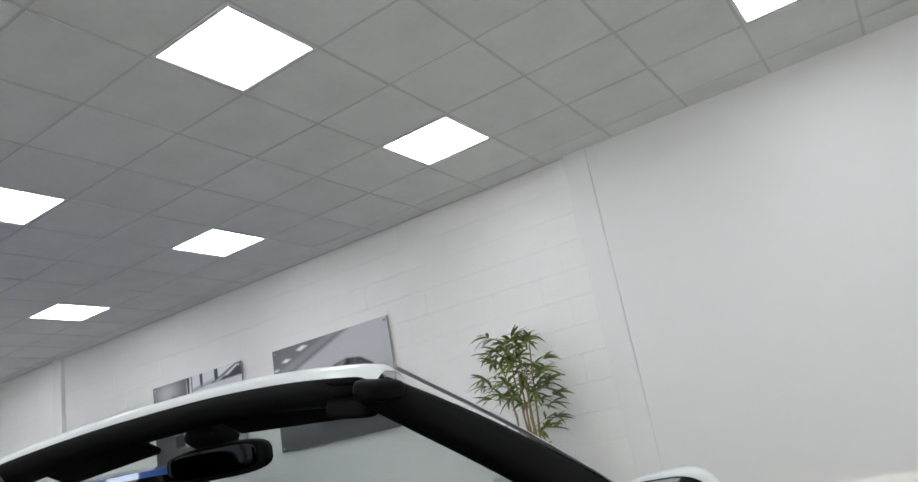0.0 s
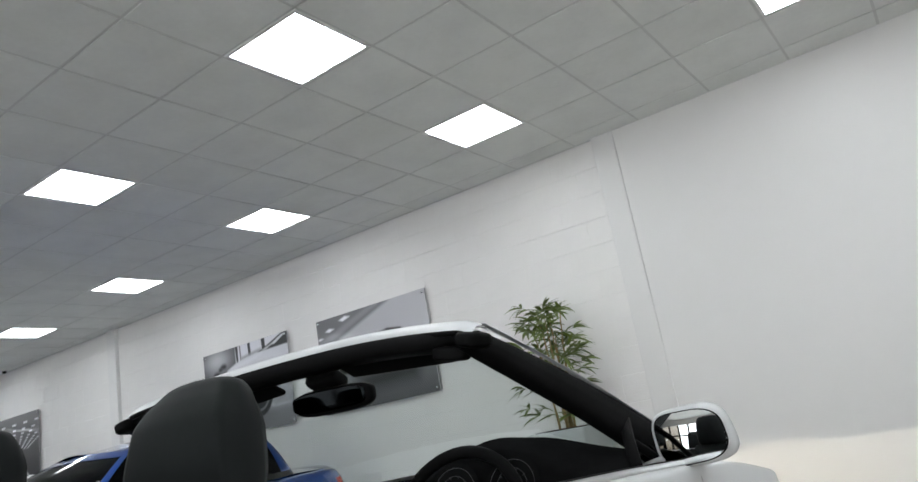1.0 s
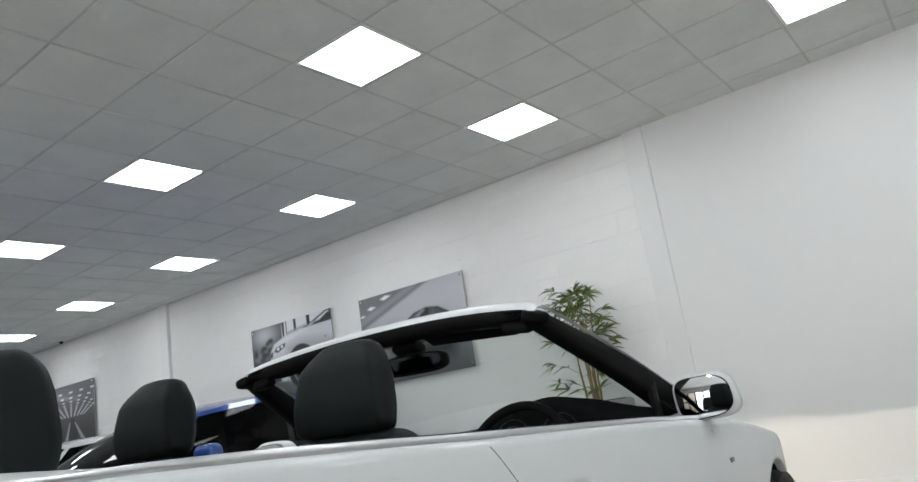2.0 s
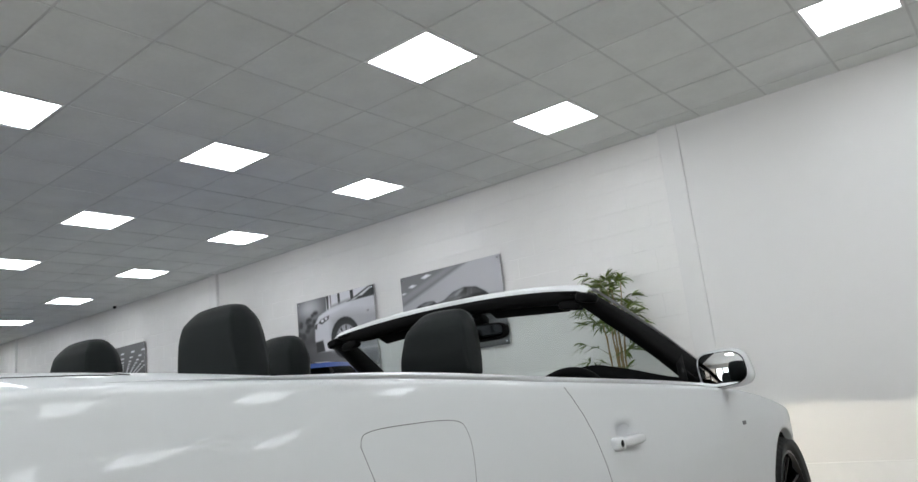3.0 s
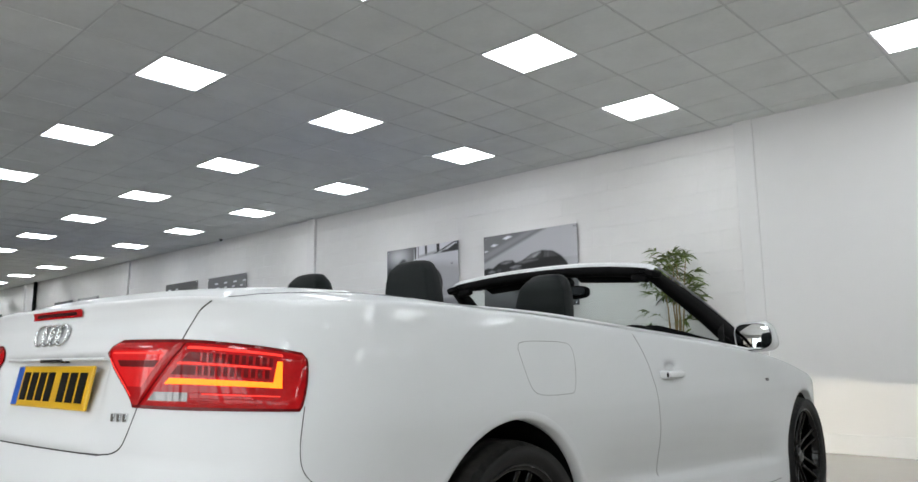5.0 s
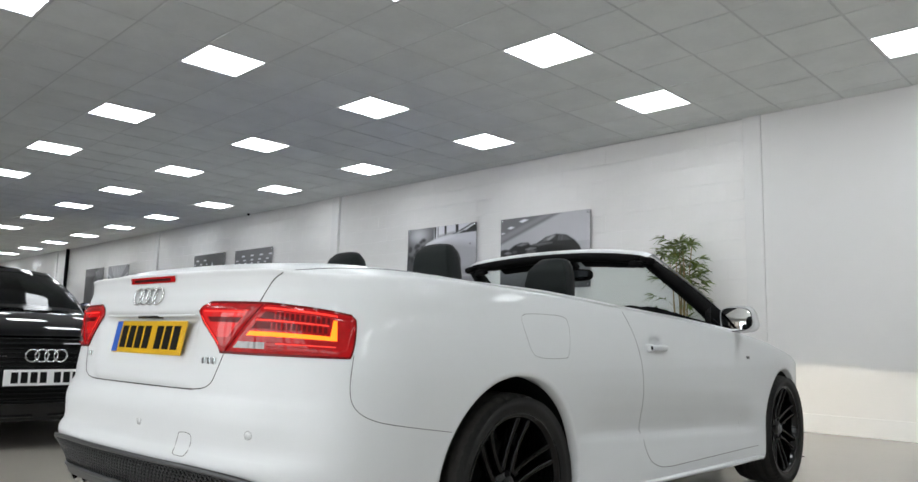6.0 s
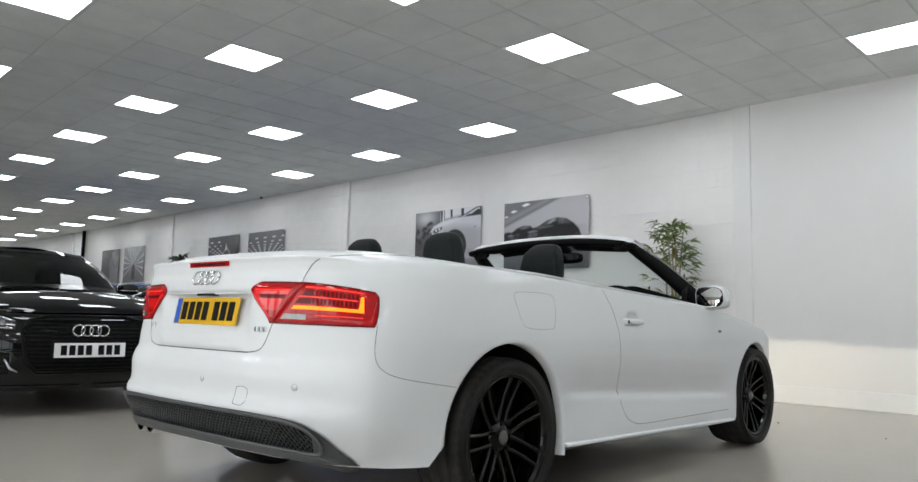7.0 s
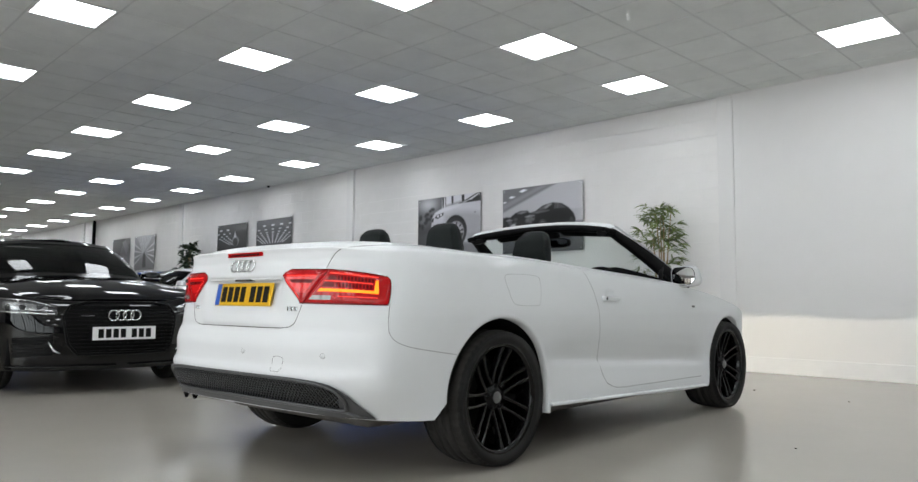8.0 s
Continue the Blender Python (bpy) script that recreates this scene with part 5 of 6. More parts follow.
    lo = outline([(0, -0.52), (0.45, -0.48), (0.68, -0.36), (0.765, -0.05), (0.80, 0.8), (0.80, 1.5), (0.775, 1.9), (0.66, 2.06), (0.4, 2.19), (0, 2.25)])
    hi = outline([(0, 0.05), (0.40, 0.06), (0.53, 0.14), (0.57, 0.35), (0.60, 0.8), (0.59, 1.15), (0.555, 1.34), (0.46, 1.41), (0.25, 1.46), (0, 1.48)])

    def house(t, v):
        (x0, y0), (x1, y1) = lo(t), hi(t)
        y0, y1 = [(y + fwd * smoothstep(0.7, 1.4, y) if y > 1.0 else 1.0 + (y - 1.0) * short + fwd * smoothstep(0.7, 1.4, y)) + cab for y in (y0, y1)]
        zb = sh.top(y0) + 0.015 + 0.05 * (1 - min(1, abs(x0) / 0.78) ** 2.5)
        zr = roof_z - 0.055 * (abs(x1) / 0.6) ** 2.4 - 0.01 - 0.075 * max(0.0, (y1 - cab - 0.70) / 0.78) ** 2 - 0.07 * max(0.0, (0.70 - y1 + cab) / 0.65) ** 2
        b = 0.05 * math.sin(math.pi * v)
        return Vector((x0 + (x1 - x0) * v + b * min(1, x0 / 0.6), y0 + (y1 - y0) * v + b * (0.9 if y0 > 2.0 + cab else -0.9 if y0 < cab - 0.4 else 0) * 0.8, zb + (zr - zb) * v + b * 0.3))
    bands = [("rear_screen", 0.0, 0.175, 0), ("pillar", 0.175, 0.265, 1), ("side_window", 0.265, 0.455, 0), ("pillar", 0.455, 0.48, 2), ("side_window", 0.48, 0.742, 0), ("pillar", 0.742, 0.76, 1), ("windscreen", 0.76, 1.0, 0)]
    for nm, t0, t1, kind in bands:
        mats = (M_DARKGLASS, paint, M_GLOSSBLACK)[kind]
        if nm in ("rear_screen", "windscreen"):
            bm = grid(lambda u, v: house(t0 + (t1 - t0) * u, 0.03 + 0.94 * v), 16, 10)
            grid(lambda u, v: flip(house(t0 + (t1 - t0) * u, 0.03 + 0.94 * v)), 16, 10, bm)
            bmesh.ops.remove_doubles(bm, verts=bm.verts, dist=0.0005)
            part(nm, bm, M_SCREEN if nm == "windscreen" else mats, car)
        else:
            for mirror in (False, True):
                part(nm, grid(lambda u, v: (flip if mirror else Vector)(house(t0 + (t1 - t0) * u, (0.02 if kind else 0.06) + (0.97 if kind else 0.90) * v)), 12, 10), mats, car)
    for v0, v1, nm, mat in ((0.89, 1.0, "roof_rail", paint), (-0.02, 0.07, "waist_strip", M_GLOSSBLACK)):
        bm = grid(lambda u, v: house(u, v0 + (v1 - v0) * v) + Vector((0, 0, 0.003)), 60, 2)
        grid(lambda u, v: flip(house(u, v0 + (v1 - v0) * v)) + Vector((0, 0, 0.003)), 60, 2, bm)
        part(nm, bm, mat, car)
    part("roof", grid(lambda u, v: (lambda p: Vector((p.x * (2 * v - 1), p.y, p.z + 0.05 * (1 - abs(2 * v - 1) ** 2.2) * math.sin(math.pi * min(max(u, 0.05), 0.95)) ** 0.3)))(house(0.10 + 0.80 * u, 1.0)), 30, 24), paint, car)
    # flat black sheet at waist height, added in place of the cabin's shade
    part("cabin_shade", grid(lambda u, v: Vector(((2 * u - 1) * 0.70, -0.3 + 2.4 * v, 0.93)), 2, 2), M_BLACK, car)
    for x in (0.36, -0.36):
        part("headrest", moved(pillow((0.27, 0.12, 0.20), 0.5, 0.5), pose(x, 0.95 + cab, 1.14)), M_LEATHER, car)
        part("backrest", moved(pillow((0.46, 0.16, 0.34), 0.5, 0.4), pose(x, 0.98 + cab, 0.95)), M_LEATHER, car)
    rim = M_GLOSSBLACK if black_rims else M_ALU
    for x, y, s in ((w - 0.13, 0.0, 1), (0.13 - w, 0.0, -1), (w - 0.13, 2.9, 1), (0.13 - w, 2.9, -1)):
        road_wheel(car, x, y, 0.335, rim, s, spokes=5)
    part("underbody", box((-0.80, -0.75, 0.21), (0.80, nose - 0.35, 0.5)), M_BLACK, car)
    for s in (1, -1):
        for ay, az, ar in arches:
            part("wheel_arch_liner", grid(lambda u, v: Vector((s * (w - 0.02 - 0.4 * v), ay + ar * math.cos(math.pi * u), az + ar * math.sin(math.pi * u))), 24, 1), M_BLACK, car)
        mi = new("door_mirror")
        mi.parent = car
        part("mirror_shell", moved(pillow((mir_w, 0.13, 0.62 * mir_w), 0.6, 0.6, 0.1), pose(s * (w + 0.07), mir_y + cab, 1.05)), paint, mi)
        part("mirror_foot", tube([(s * (w - 0.10), mir_y + 0.02 + cab, 1.0), (s * (w + 0.02), mir_y + 0.01 + cab, 1.02)], 0.022, 8), M_BLACK, mi)
        part("mirror_glass", moved(pillow((0.17, 0.006, 0.11), 0.5, 0.5), pose(s * (w + 0.05), mir_y - 0.062 + cab, 1.05)), M_MIRROR, mi)
        part("mirror_strip", moved(pillow((0.205, 0.02, 0.012), 0.6, 0.6), pose(s * (w + 0.055), mir_y + 0.062 + cab, 1.035)), M_CHROME, mi)
        # lamps
        part("headlamp", grid(lambda u, v: (lambda q: q if s > 0 else flip(q))(sh.point(L - 0.52 - 0.56 * u, 0.655 + 0.025 * u + (0.03 + 0.085 * math.sin(math.pi * min(0.5, 0.15 + u * 0.7))) * v, 0.004)), 24, 8), M_LAMPGLASS, car, "clear headlamp over dark innards")
        part("lamp_element", tube([(lambda q: q if s > 0 else flip(q))(sh.point(L - 0.54 - 0.49 * k / 12, 0.668 + 0.02 * k / 12, 0.007)) for k in range(13)], 0.006, 6), M_CHROME, car, "bright lower lamp strip")
        mirrored = (lambda q: q) if s > 0 else flip
        part("lamp_reflector", grid(lambda u, v: mirrored(sh.point(L - 0.60 - 0.40 * u, 0.690 + 0.022 * u + (0.020 + 0.040 * math.sin(math.pi * min(0.5, 0.1 + u * 0.6))) * v, 0.0055)), 16, 5), M_LAMPSILVER, car, "silver reflector inside the lamp")
        part("lamp_element", tube([mirrored(sh.point(L - 0.53 - 0.52 * k / 12, 0.700 + 0.025 * k / 12 + 0.070 * math.sin(math.pi * min(0.5, 0.10 + 0.6 * k / 12)), 0.007)) for k in range(13)], 0.004, 6), M_CHROME, car, "bright upper lamp edge")
        for k in range(3):
            c = sh.point(L - 0.66 - 0.13 * k, 0.724, 0.006)
            part("lamp_lens", moved(pillow((0.062, 0.03, 0.044), 0.8, 0.8), pose(s * c.x, c.y, c.z)), M_LAMPGLASS, car)
        part("tail_lamp", grid(lambda u, v: (lambda q: q if s > 0 else flip(q))(sh.point(sh.across(0.45) + 0.55 * u, 0.84 + 0.11 * v - 0.02 * u * v, 0.006)), 20, 5), M_RED, car, "red tail lamp")
    if face:
        gp = lambda x, z, off: (lambda q: q if x >= 0 else flip(q))(sh.point(L - abs(x), z, off))
        hexa = [(0.30, 0.765), (0.43, 0.735), (0.475, 0.64), (0.43, 0.42), (0.36, 0.335), (-0.36, 0.335), (-0.43, 0.42), (-0.475, 0.64), (-0.43, 0.735), (-0.30, 0.765)]
        halfw = curve([(0.335, 0.36), (0.42, 0.43), (0.64, 0.475), (0.735, 0.43), (0.765, 0.30)])
        part("grille_back", grid(lambda u, v: gp((2 * u - 1) * halfw(0.34 + 0.42 * v), 0.34 + 0.42 * v, 0.002), 24, 14), M_GRILLE, car)
        ring_pts = []
        for (x0, z0), (x1, z1) in zip(hexa, hexa[1:] + hexa[:1]):
            ring_pts += [gp(x0 + (x1 - x0) * k / 8, z0 + (z1 - z0) * k / 8, 0.008) for k in range(8)]
        part("grille_frame", tube(ring_pts, 0.011, 8, closed=True), M_GRILLE, car)
        for k in range(13):
            z = 0.36 + 0.031 * k
            part("grille_slat", tube([gp((2 * i / 24 - 1) * (halfw(z) - 0.012), z, 0.008) for i in range(25)], 0.0085, 6, flat=0.55), M_GRILLE, car)
        yb = sh.point(L, 0.5).y
        number_plate(car, pose(0, yb + 0.022, 0.505, 0, 0, 180), M_PLATEWHITE)
        part("plate_holder", box((-0.27, yb - 0.02, 0.44), (0.27, yb + 0.012, 0.57), 0.006), M_BLACK, car)
        rings_badge(car, pose(0, sh.point(L, 0.66).y + 0.022, 0.655), 0.118)
        part("grille_script", box((-0.34, sh.point(L - 0.3, 0.66).y + 0.012, 0.648), (-0.24, sh.point(L - 0.3, 0.66).y + 0.02, 0.658)), M_CHROME, car, "small chrome lettering as a bar", smooth=False).matrix_basis = pose(0.58, 0, 0)
        for s in (1, -1):
            part("air_intake", grid(lambda u, v: gp(s * (0.54 + 0.34 * u), 0.33 + 0.16 * v - 0.02 * u, 0.003), 16, 8), M_GRILLE, car, "black mesh air intake")
            for k in range(4):
                part("intake_bar", tube([gp(s * (0.54 + 0.34 * i / 8), 0.35 + 0.037 * k, 0.007) for i in range(9)], 0.004, 5), M_GRILLE, car)
            part("intake_fin", tube([gp(s * 0.48, 0.345, 0.012), gp(s * 0.53, 0.37, 0.016), gp(s * 0.57, 0.44, 0.012)], [0.004, 0.010, 0.004], 6), M_ALU, car, "silver intake fin")
            part("front_splitter", tube([gp(s * (0.05 + 0.92 * i / 20), 0.235, 0.012) for i in range(21)], 0.012, 6, flat=0.5), M_GLOSSBLACK, car)
    return car


M_SCREEN = glass_sheet("screen_glass", (0.16, 0.18, 0.175), 0.8)
M_LAMPSILVER = material("lamp_silver", (0.30, 0.31, 0.32), 0.25, 0.8, var=0.2, scale=30, coat=0.6)
M_LAMPGLASS = material("lamp_glass", (0.03, 0.032, 0.035), 0.06, var=0.3, scale=30, coat=1.0)


def parked(nose_xy, heading, nose=3.80):
    """The pose of a car by its nose and the compass of its nose in degrees from +x."""
    c, s = math.cos(radians(heading)), math.sin(radians(heading))
    return pose(nose_xy[0] - nose * c, nose_xy[1] - nose * s, 0, 0, 0, heading - 90)


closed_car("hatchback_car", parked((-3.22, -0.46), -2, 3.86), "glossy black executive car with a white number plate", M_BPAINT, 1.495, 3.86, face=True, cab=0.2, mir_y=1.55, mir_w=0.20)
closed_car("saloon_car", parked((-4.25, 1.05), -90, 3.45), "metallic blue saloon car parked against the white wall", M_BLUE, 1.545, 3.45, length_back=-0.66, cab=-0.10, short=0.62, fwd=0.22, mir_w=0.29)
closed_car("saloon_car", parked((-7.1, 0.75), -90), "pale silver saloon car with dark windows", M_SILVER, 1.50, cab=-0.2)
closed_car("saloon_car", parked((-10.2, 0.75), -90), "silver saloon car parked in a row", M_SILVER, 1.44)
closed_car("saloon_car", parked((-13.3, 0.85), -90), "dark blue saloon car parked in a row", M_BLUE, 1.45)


# ---- wall pictures ----
M_PRINT = material("printed_board", (0.5, 0.5, 0.5), 0.30, var=0.0, coat=0.25)
pn = M_PRINT.node_tree.nodes.new("ShaderNodeVertexColor")
pn.layer_name = "print"
M_PRINT.node_tree.links.new(pn.outputs[0], M_PRINT.node_tree.nodes["Principled BSDF"].inputs["Base Color"])
M_EDGE = material("board_edge", (0.30, 0.30, 0.31), 0.4, var=0.08, scale=4)


def inside(U, V, pts, aspect, soft):
    """How far each place of a print lies within an outline, 0 to 1, with a soft edge."""
    odd, near = np.zeros(U.shape, bool), np.full(U.shape, 9.0)
    for (ax, az), (bx, bz) in zip(pts, pts[1:] + pts[:1]):
        if az != bz:
            odd ^= ((az > V) != (bz > V)) & (U < (bx - ax) * (V - az) / (bz - az) + ax)
        ex, ez = (bx - ax) * aspect, bz - az
        px, pz = (U - ax) * aspect, V - az
        t = np.clip((px * ex + pz * ez) / max(ex * ex + ez * ez, 1e-9), 0, 1)
        near = np.minimum(near, np.hypot(px - t * ex, pz - t * ez))
    d = np.where(odd, near, -near)
    return np.clip(0.5 + 0.5 * d / soft, 0, 1)


def picture(x0, x1, z0, z1, shapes, label, base):
    """A printed board on stand-offs; base: grey as a function of place; shapes: (grey, outline, softness) one over another."""
    t = thing("wall_picture", pose((x0 + x1) / 2, WALL, (z0 + z1) / 2), label, "picture", "pictures on the long wall")
    w, h = x1 - x0, z1 - z0
    part("board", box((-w / 2, -0.034, -h / 2), (w / 2, -0.024, h / 2), 0.002), M_EDGE, t, smooth=False)
    for sx in (-1, 1):
        for sz in (-1, 1):
            part("standoff", moved(lathe([(0.0005, 0.0), (0.011, 0.0), (0.012, 0.003), (0.012, 0.018)], 14), pose(sx * (w / 2 - 0.035), -0.040, sz * (h / 2 - 0.035), 0, 0, 90)), M_CHROME, t)
            part("spacer", moved(lathe([(0.009, 0.0), (0.009, 0.026)], 10), pose(sx * (w / 2 - 0.035), -0.026, sz * (h / 2 - 0.035), 0, 0, 90)), M_ALU, t)
    nu, nv = 170, 114
    U, V = np.meshgrid(np.linspace(0, 1, nu + 1), np.linspace(0, 1, nv + 1), indexing="ij")
    G = base(U, V) + 0 * U
    for sh in shapes:
        k = inside(U, V, sh[1], w / h, sh[2] if len(sh) > 2 else 0.008)
        G = G + (sh[0] - G) * k
    verts = [(-w / 2 + 0.002 + (w - 0.004) * u, -0.0346, -h / 2 + 0.002 + (h - 0.004) * v) for u, v in zip(U.ravel().tolist(), V.ravel().tolist())]
    faces = [(i * (nv + 1) + j, (i + 1) * (nv + 1) + j, (i + 1) * (nv + 1) + j + 1, i * (nv + 1) + j + 1) for i in range(nu) for j in range(nv)]
    pr = pydata("print", verts, faces, M_PRINT, t)
    G = np.clip(G, 0.004, 0.9).ravel()
    rgba = np.stack([G * 0.985, G * 0.985, G * 1.05, np.ones_like(G)], 1)
    pr.data.color_attributes.new("print", "FLOAT_COLOR", "POINT").data.foreach_set("color", rgba.ravel())
    return t


def disc(cx, cz, rx, rz, n=24):
    return [(cx + rx * math.cos(k * math.tau / n), cz + rz * math.sin(k * math.tau / n)) for k in range(n)]


def blob(cx, cz, r, seed, grey_level, n=6):
    """A cluster of small soft patches."""
    rnd = random.Random(seed)
    return [(grey_level, disc(cx + rnd.uniform(-r, r), cz + rnd.uniform(-r, r), rnd.uniform(0.2, 0.5) * r, rnd.uniform(0.2, 0.5) * r, 10), 0.02) for _ in range(n)]


def hall_base(U, V):
    wall = 0.40 + 0.10 * U - 0.10 * np.exp(-((U - 0.75) / 0.25) ** 2) * (V < 0.6)
    floor = 0.10 + 0.28 * V
    k = np.clip((V - 0.41) / 0.03, 0, 1)
    return floor * (1 - k) + wall * k


hall = [(0.16, [(-0.1, 1.1), (-0.1, 0.60), (0.0, 0.64), (0.69, 1.0), (0.80, 1.1)], 0.02), (0.24, [(-0.1, 0.66), (0.0, 0.68), (0.66, 1.02), (0.60, 1.05), (-0.1, 0.71)], 0.02),
        (0.85, [(0.22, 0.945), (0.28, 0.975), (0.33, 0.955), (0.26, 0.925)]), (0.80, [(0.08, 0.865), (0.12, 0.89), (0.17, 0.872), (0.12, 0.85)]), (0.75, [(0.0, 0.80), (0.03, 0.812), (0.055, 0.80), (0.02, 0.785)]),
        (0.012, [(-0.02, 0.40), (-0.02, 0.55), (0.05, 0.57), (0.10, 0.56), (0.17, 0.62), (0.24, 0.645), (0.33, 0.64), (0.36, 0.60), (0.34, 0.38), (0.1, 0.37)], 0.012),
        (0.008, [(0.255, 0.40), (0.262, 0.52), (0.29, 0.565), (0.36, 0.60), (0.43, 0.62), (0.53, 0.695), (0.645, 0.725), (0.755, 0.70), (0.84, 0.625), (0.895, 0.54), (0.918, 0.46), (0.91, 0.38), (0.80, 0.345), (0.62, 0.36), (0.45, 0.335), (0.30, 0.36)], 0.010),
        (0.09, [(0.46, 0.625), (0.55, 0.69), (0.63, 0.705), (0.56, 0.635)]), (0.30, [(0.55, 0.655), (0.60, 0.70), (0.63, 0.70), (0.57, 0.65)], 0.02), (0.06, [(0.66, 0.63), (0.67, 0.705), (0.75, 0.685), (0.81, 0.625)]), (0.10, [(0.70, 0.63), (0.705, 0.70), (0.715, 0.70), (0.712, 0.63)]),
        (0.16, [(0.38, 0.60), (0.48, 0.615), (0.60, 0.61), (0.45, 0.585)], 0.02), (0.35, [(0.30, 0.545), (0.36, 0.565), (0.42, 0.555), (0.34, 0.535)], 0.015), (0.28, [(0.05, 0.51), (0.09, 0.53), (0.13, 0.51), (0.08, 0.50)], 0.015), (0.25, [(0.20, 0.61), (0.27, 0.63), (0.32, 0.62), (0.25, 0.60)], 0.015),
        (0.50, [(0.10, 0.415), (0.10, 0.445), (0.17, 0.455), (0.17, 0.425)]), (0.05, disc(0.52, 0.405, 0.055, 0.085)), (0.16, disc(0.52, 0.405, 0.035, 0.055)), (0.01, disc(0.52, 0.405, 0.020, 0.035)), (0.04, disc(0.87, 0.43, 0.025, 0.06)),
        (0.12, [(0.30, 0.48), (0.31, 0.51), (0.42, 0.52), (0.41, 0.49)], 0.02), (0.04, [(0.3, 0.34), (0.9, 0.36), (0.85, 0.16), (0.4, 0.14)], 0.08)]
hall += blob(0.36, 0.50, 0.05, 3, 0.14, 5) + blob(0.14, 0.49, 0.05, 4, 0.10, 5)


def nose_base(U, V):
    sky_part = 0.06 + 0.42 * np.exp(-((U - 0.17) / 0.16) ** 2 - ((V - 0.90) / 0.14) ** 2) + 0.10 * np.exp(-((U - 0.1) / 0.1) ** 2 - ((V - 0.62) / 0.1) ** 2)
    ground_part = 0.05 + 0.16 * np.clip(U * 1.3 - 0.1, 0, 1) + 0.10 * V
    k = np.clip((V - 0.34) / 0.10, 0, 1)
    return ground_part * (1 - k) + sky_part * k


nose_view = blob(0.22, 0.72, 0.10, 7, 0.02, 8) + blob(0.10, 0.60, 0.10, 8, 0.03, 6) + [
    (0.72, [(0.40, 1.05), (0.40, 0.78), (1.05, 0.84), (1.05, 1.05)], 0.01), (0.03, [(0.40, 1.05), (0.41, 0.79), (0.43, 0.79), (0.435, 1.05)], 0.006), (0.05, [(0.45, 1.05), (0.455, 0.82), (0.465, 0.82), (0.465, 1.05)], 0.006), (0.02, [(0.55, 1.05), (0.555, 0.84), (0.585, 0.85), (0.58, 1.05)], 0.006), (0.02, [(0.71, 1.05), (0.715, 0.86), (0.755, 0.87), (0.75, 1.05)], 0.006), (0.30, [(0.47, 0.86), (0.70, 0.90), (0.70, 0.87), (0.47, 0.82)], 0.02),
    (0.62, [(0.225, 0.47), (0.235, 0.66), (0.285, 0.745), (0.36, 0.79), (0.436, 0.822), (0.54, 0.845), (0.644, 0.857), (0.80, 0.86), (1.05, 0.85), (1.05, 0.22), (0.80, 0.22), (0.45, 0.27), (0.24, 0.28)], 0.012),
    (0.42, [(0.44, 0.70), (0.60, 0.74), (0.80, 0.72), (1.05, 0.66), (1.05, 0.22), (0.80, 0.22), (0.45, 0.28)], 0.06), (0.74, [(0.30, 0.745), (0.45, 0.80), (0.70, 0.835), (0.50, 0.78)], 0.03), (0.34, [(0.80, 0.24), (1.05, 0.24), (1.05, 0.34), (0.80, 0.36)], 0.03),
    (0.02, [(0.66, 0.86), (0.80, 0.925), (0.94, 1.0), (1.02, 1.02), (1.02, 0.865)], 0.008), (0.65, [(0.80, 0.90), (0.95, 0.985), (0.985, 0.985), (0.86, 0.90)], 0.008), (0.50, [(0.70, 0.865), (0.78, 0.90), (0.82, 0.90), (0.76, 0.865)], 0.008),
    (0.05, [(0.28, 0.66), (0.31, 0.705), (0.43, 0.74), (0.42, 0.69), (0.33, 0.64)], 0.008), (0.75, disc(0.335, 0.685, 0.018, 0.020), 0.008), (0.75, disc(0.385, 0.703, 0.016, 0.018), 0.008), (0.03, [(0.225, 0.60), (0.24, 0.66), (0.27, 0.66), (0.255, 0.585)], 0.01), (0.03, [(0.225, 0.42), (0.235, 0.27), (0.35, 0.28), (0.33, 0.43)], 0.012), (0.25, [(0.90, 0.70), (0.93, 0.705), (0.925, 0.68), (0.905, 0.68)], 0.006),
    (0.012, disc(0.615, 0.415, 0.180, 0.265), 0.010), (0.02, disc(0.62, 0.385, 0.165, 0.245), 0.008), (0.22, disc(0.625, 0.39, 0.128, 0.19), 0.008), (0.03, disc(0.625, 0.39, 0.112, 0.168), 0.008)]
nose_view += [(0.42, [(0.625 + 0.014 * math.cos(a + 1.57), 0.39 + 0.02 * math.sin(a + 1.57)), (0.625 + 0.118 * math.cos(a + 0.07), 0.39 + 0.178 * math.sin(a + 0.07)), (0.625 + 0.118 * math.cos(a - 0.07), 0.39 + 0.178 * math.sin(a - 0.07)), (0.625 - 0.014 * math.cos(a + 1.57), 0.39 - 0.02 * math.sin(a + 1.57))], 0.006) for a in [k * math.tau / 10 + j for k in range(5) for j in (0.0, 0.42)]]
nose_view += [(0.30, disc(0.625, 0.39, 0.022, 0.032), 0.006)]


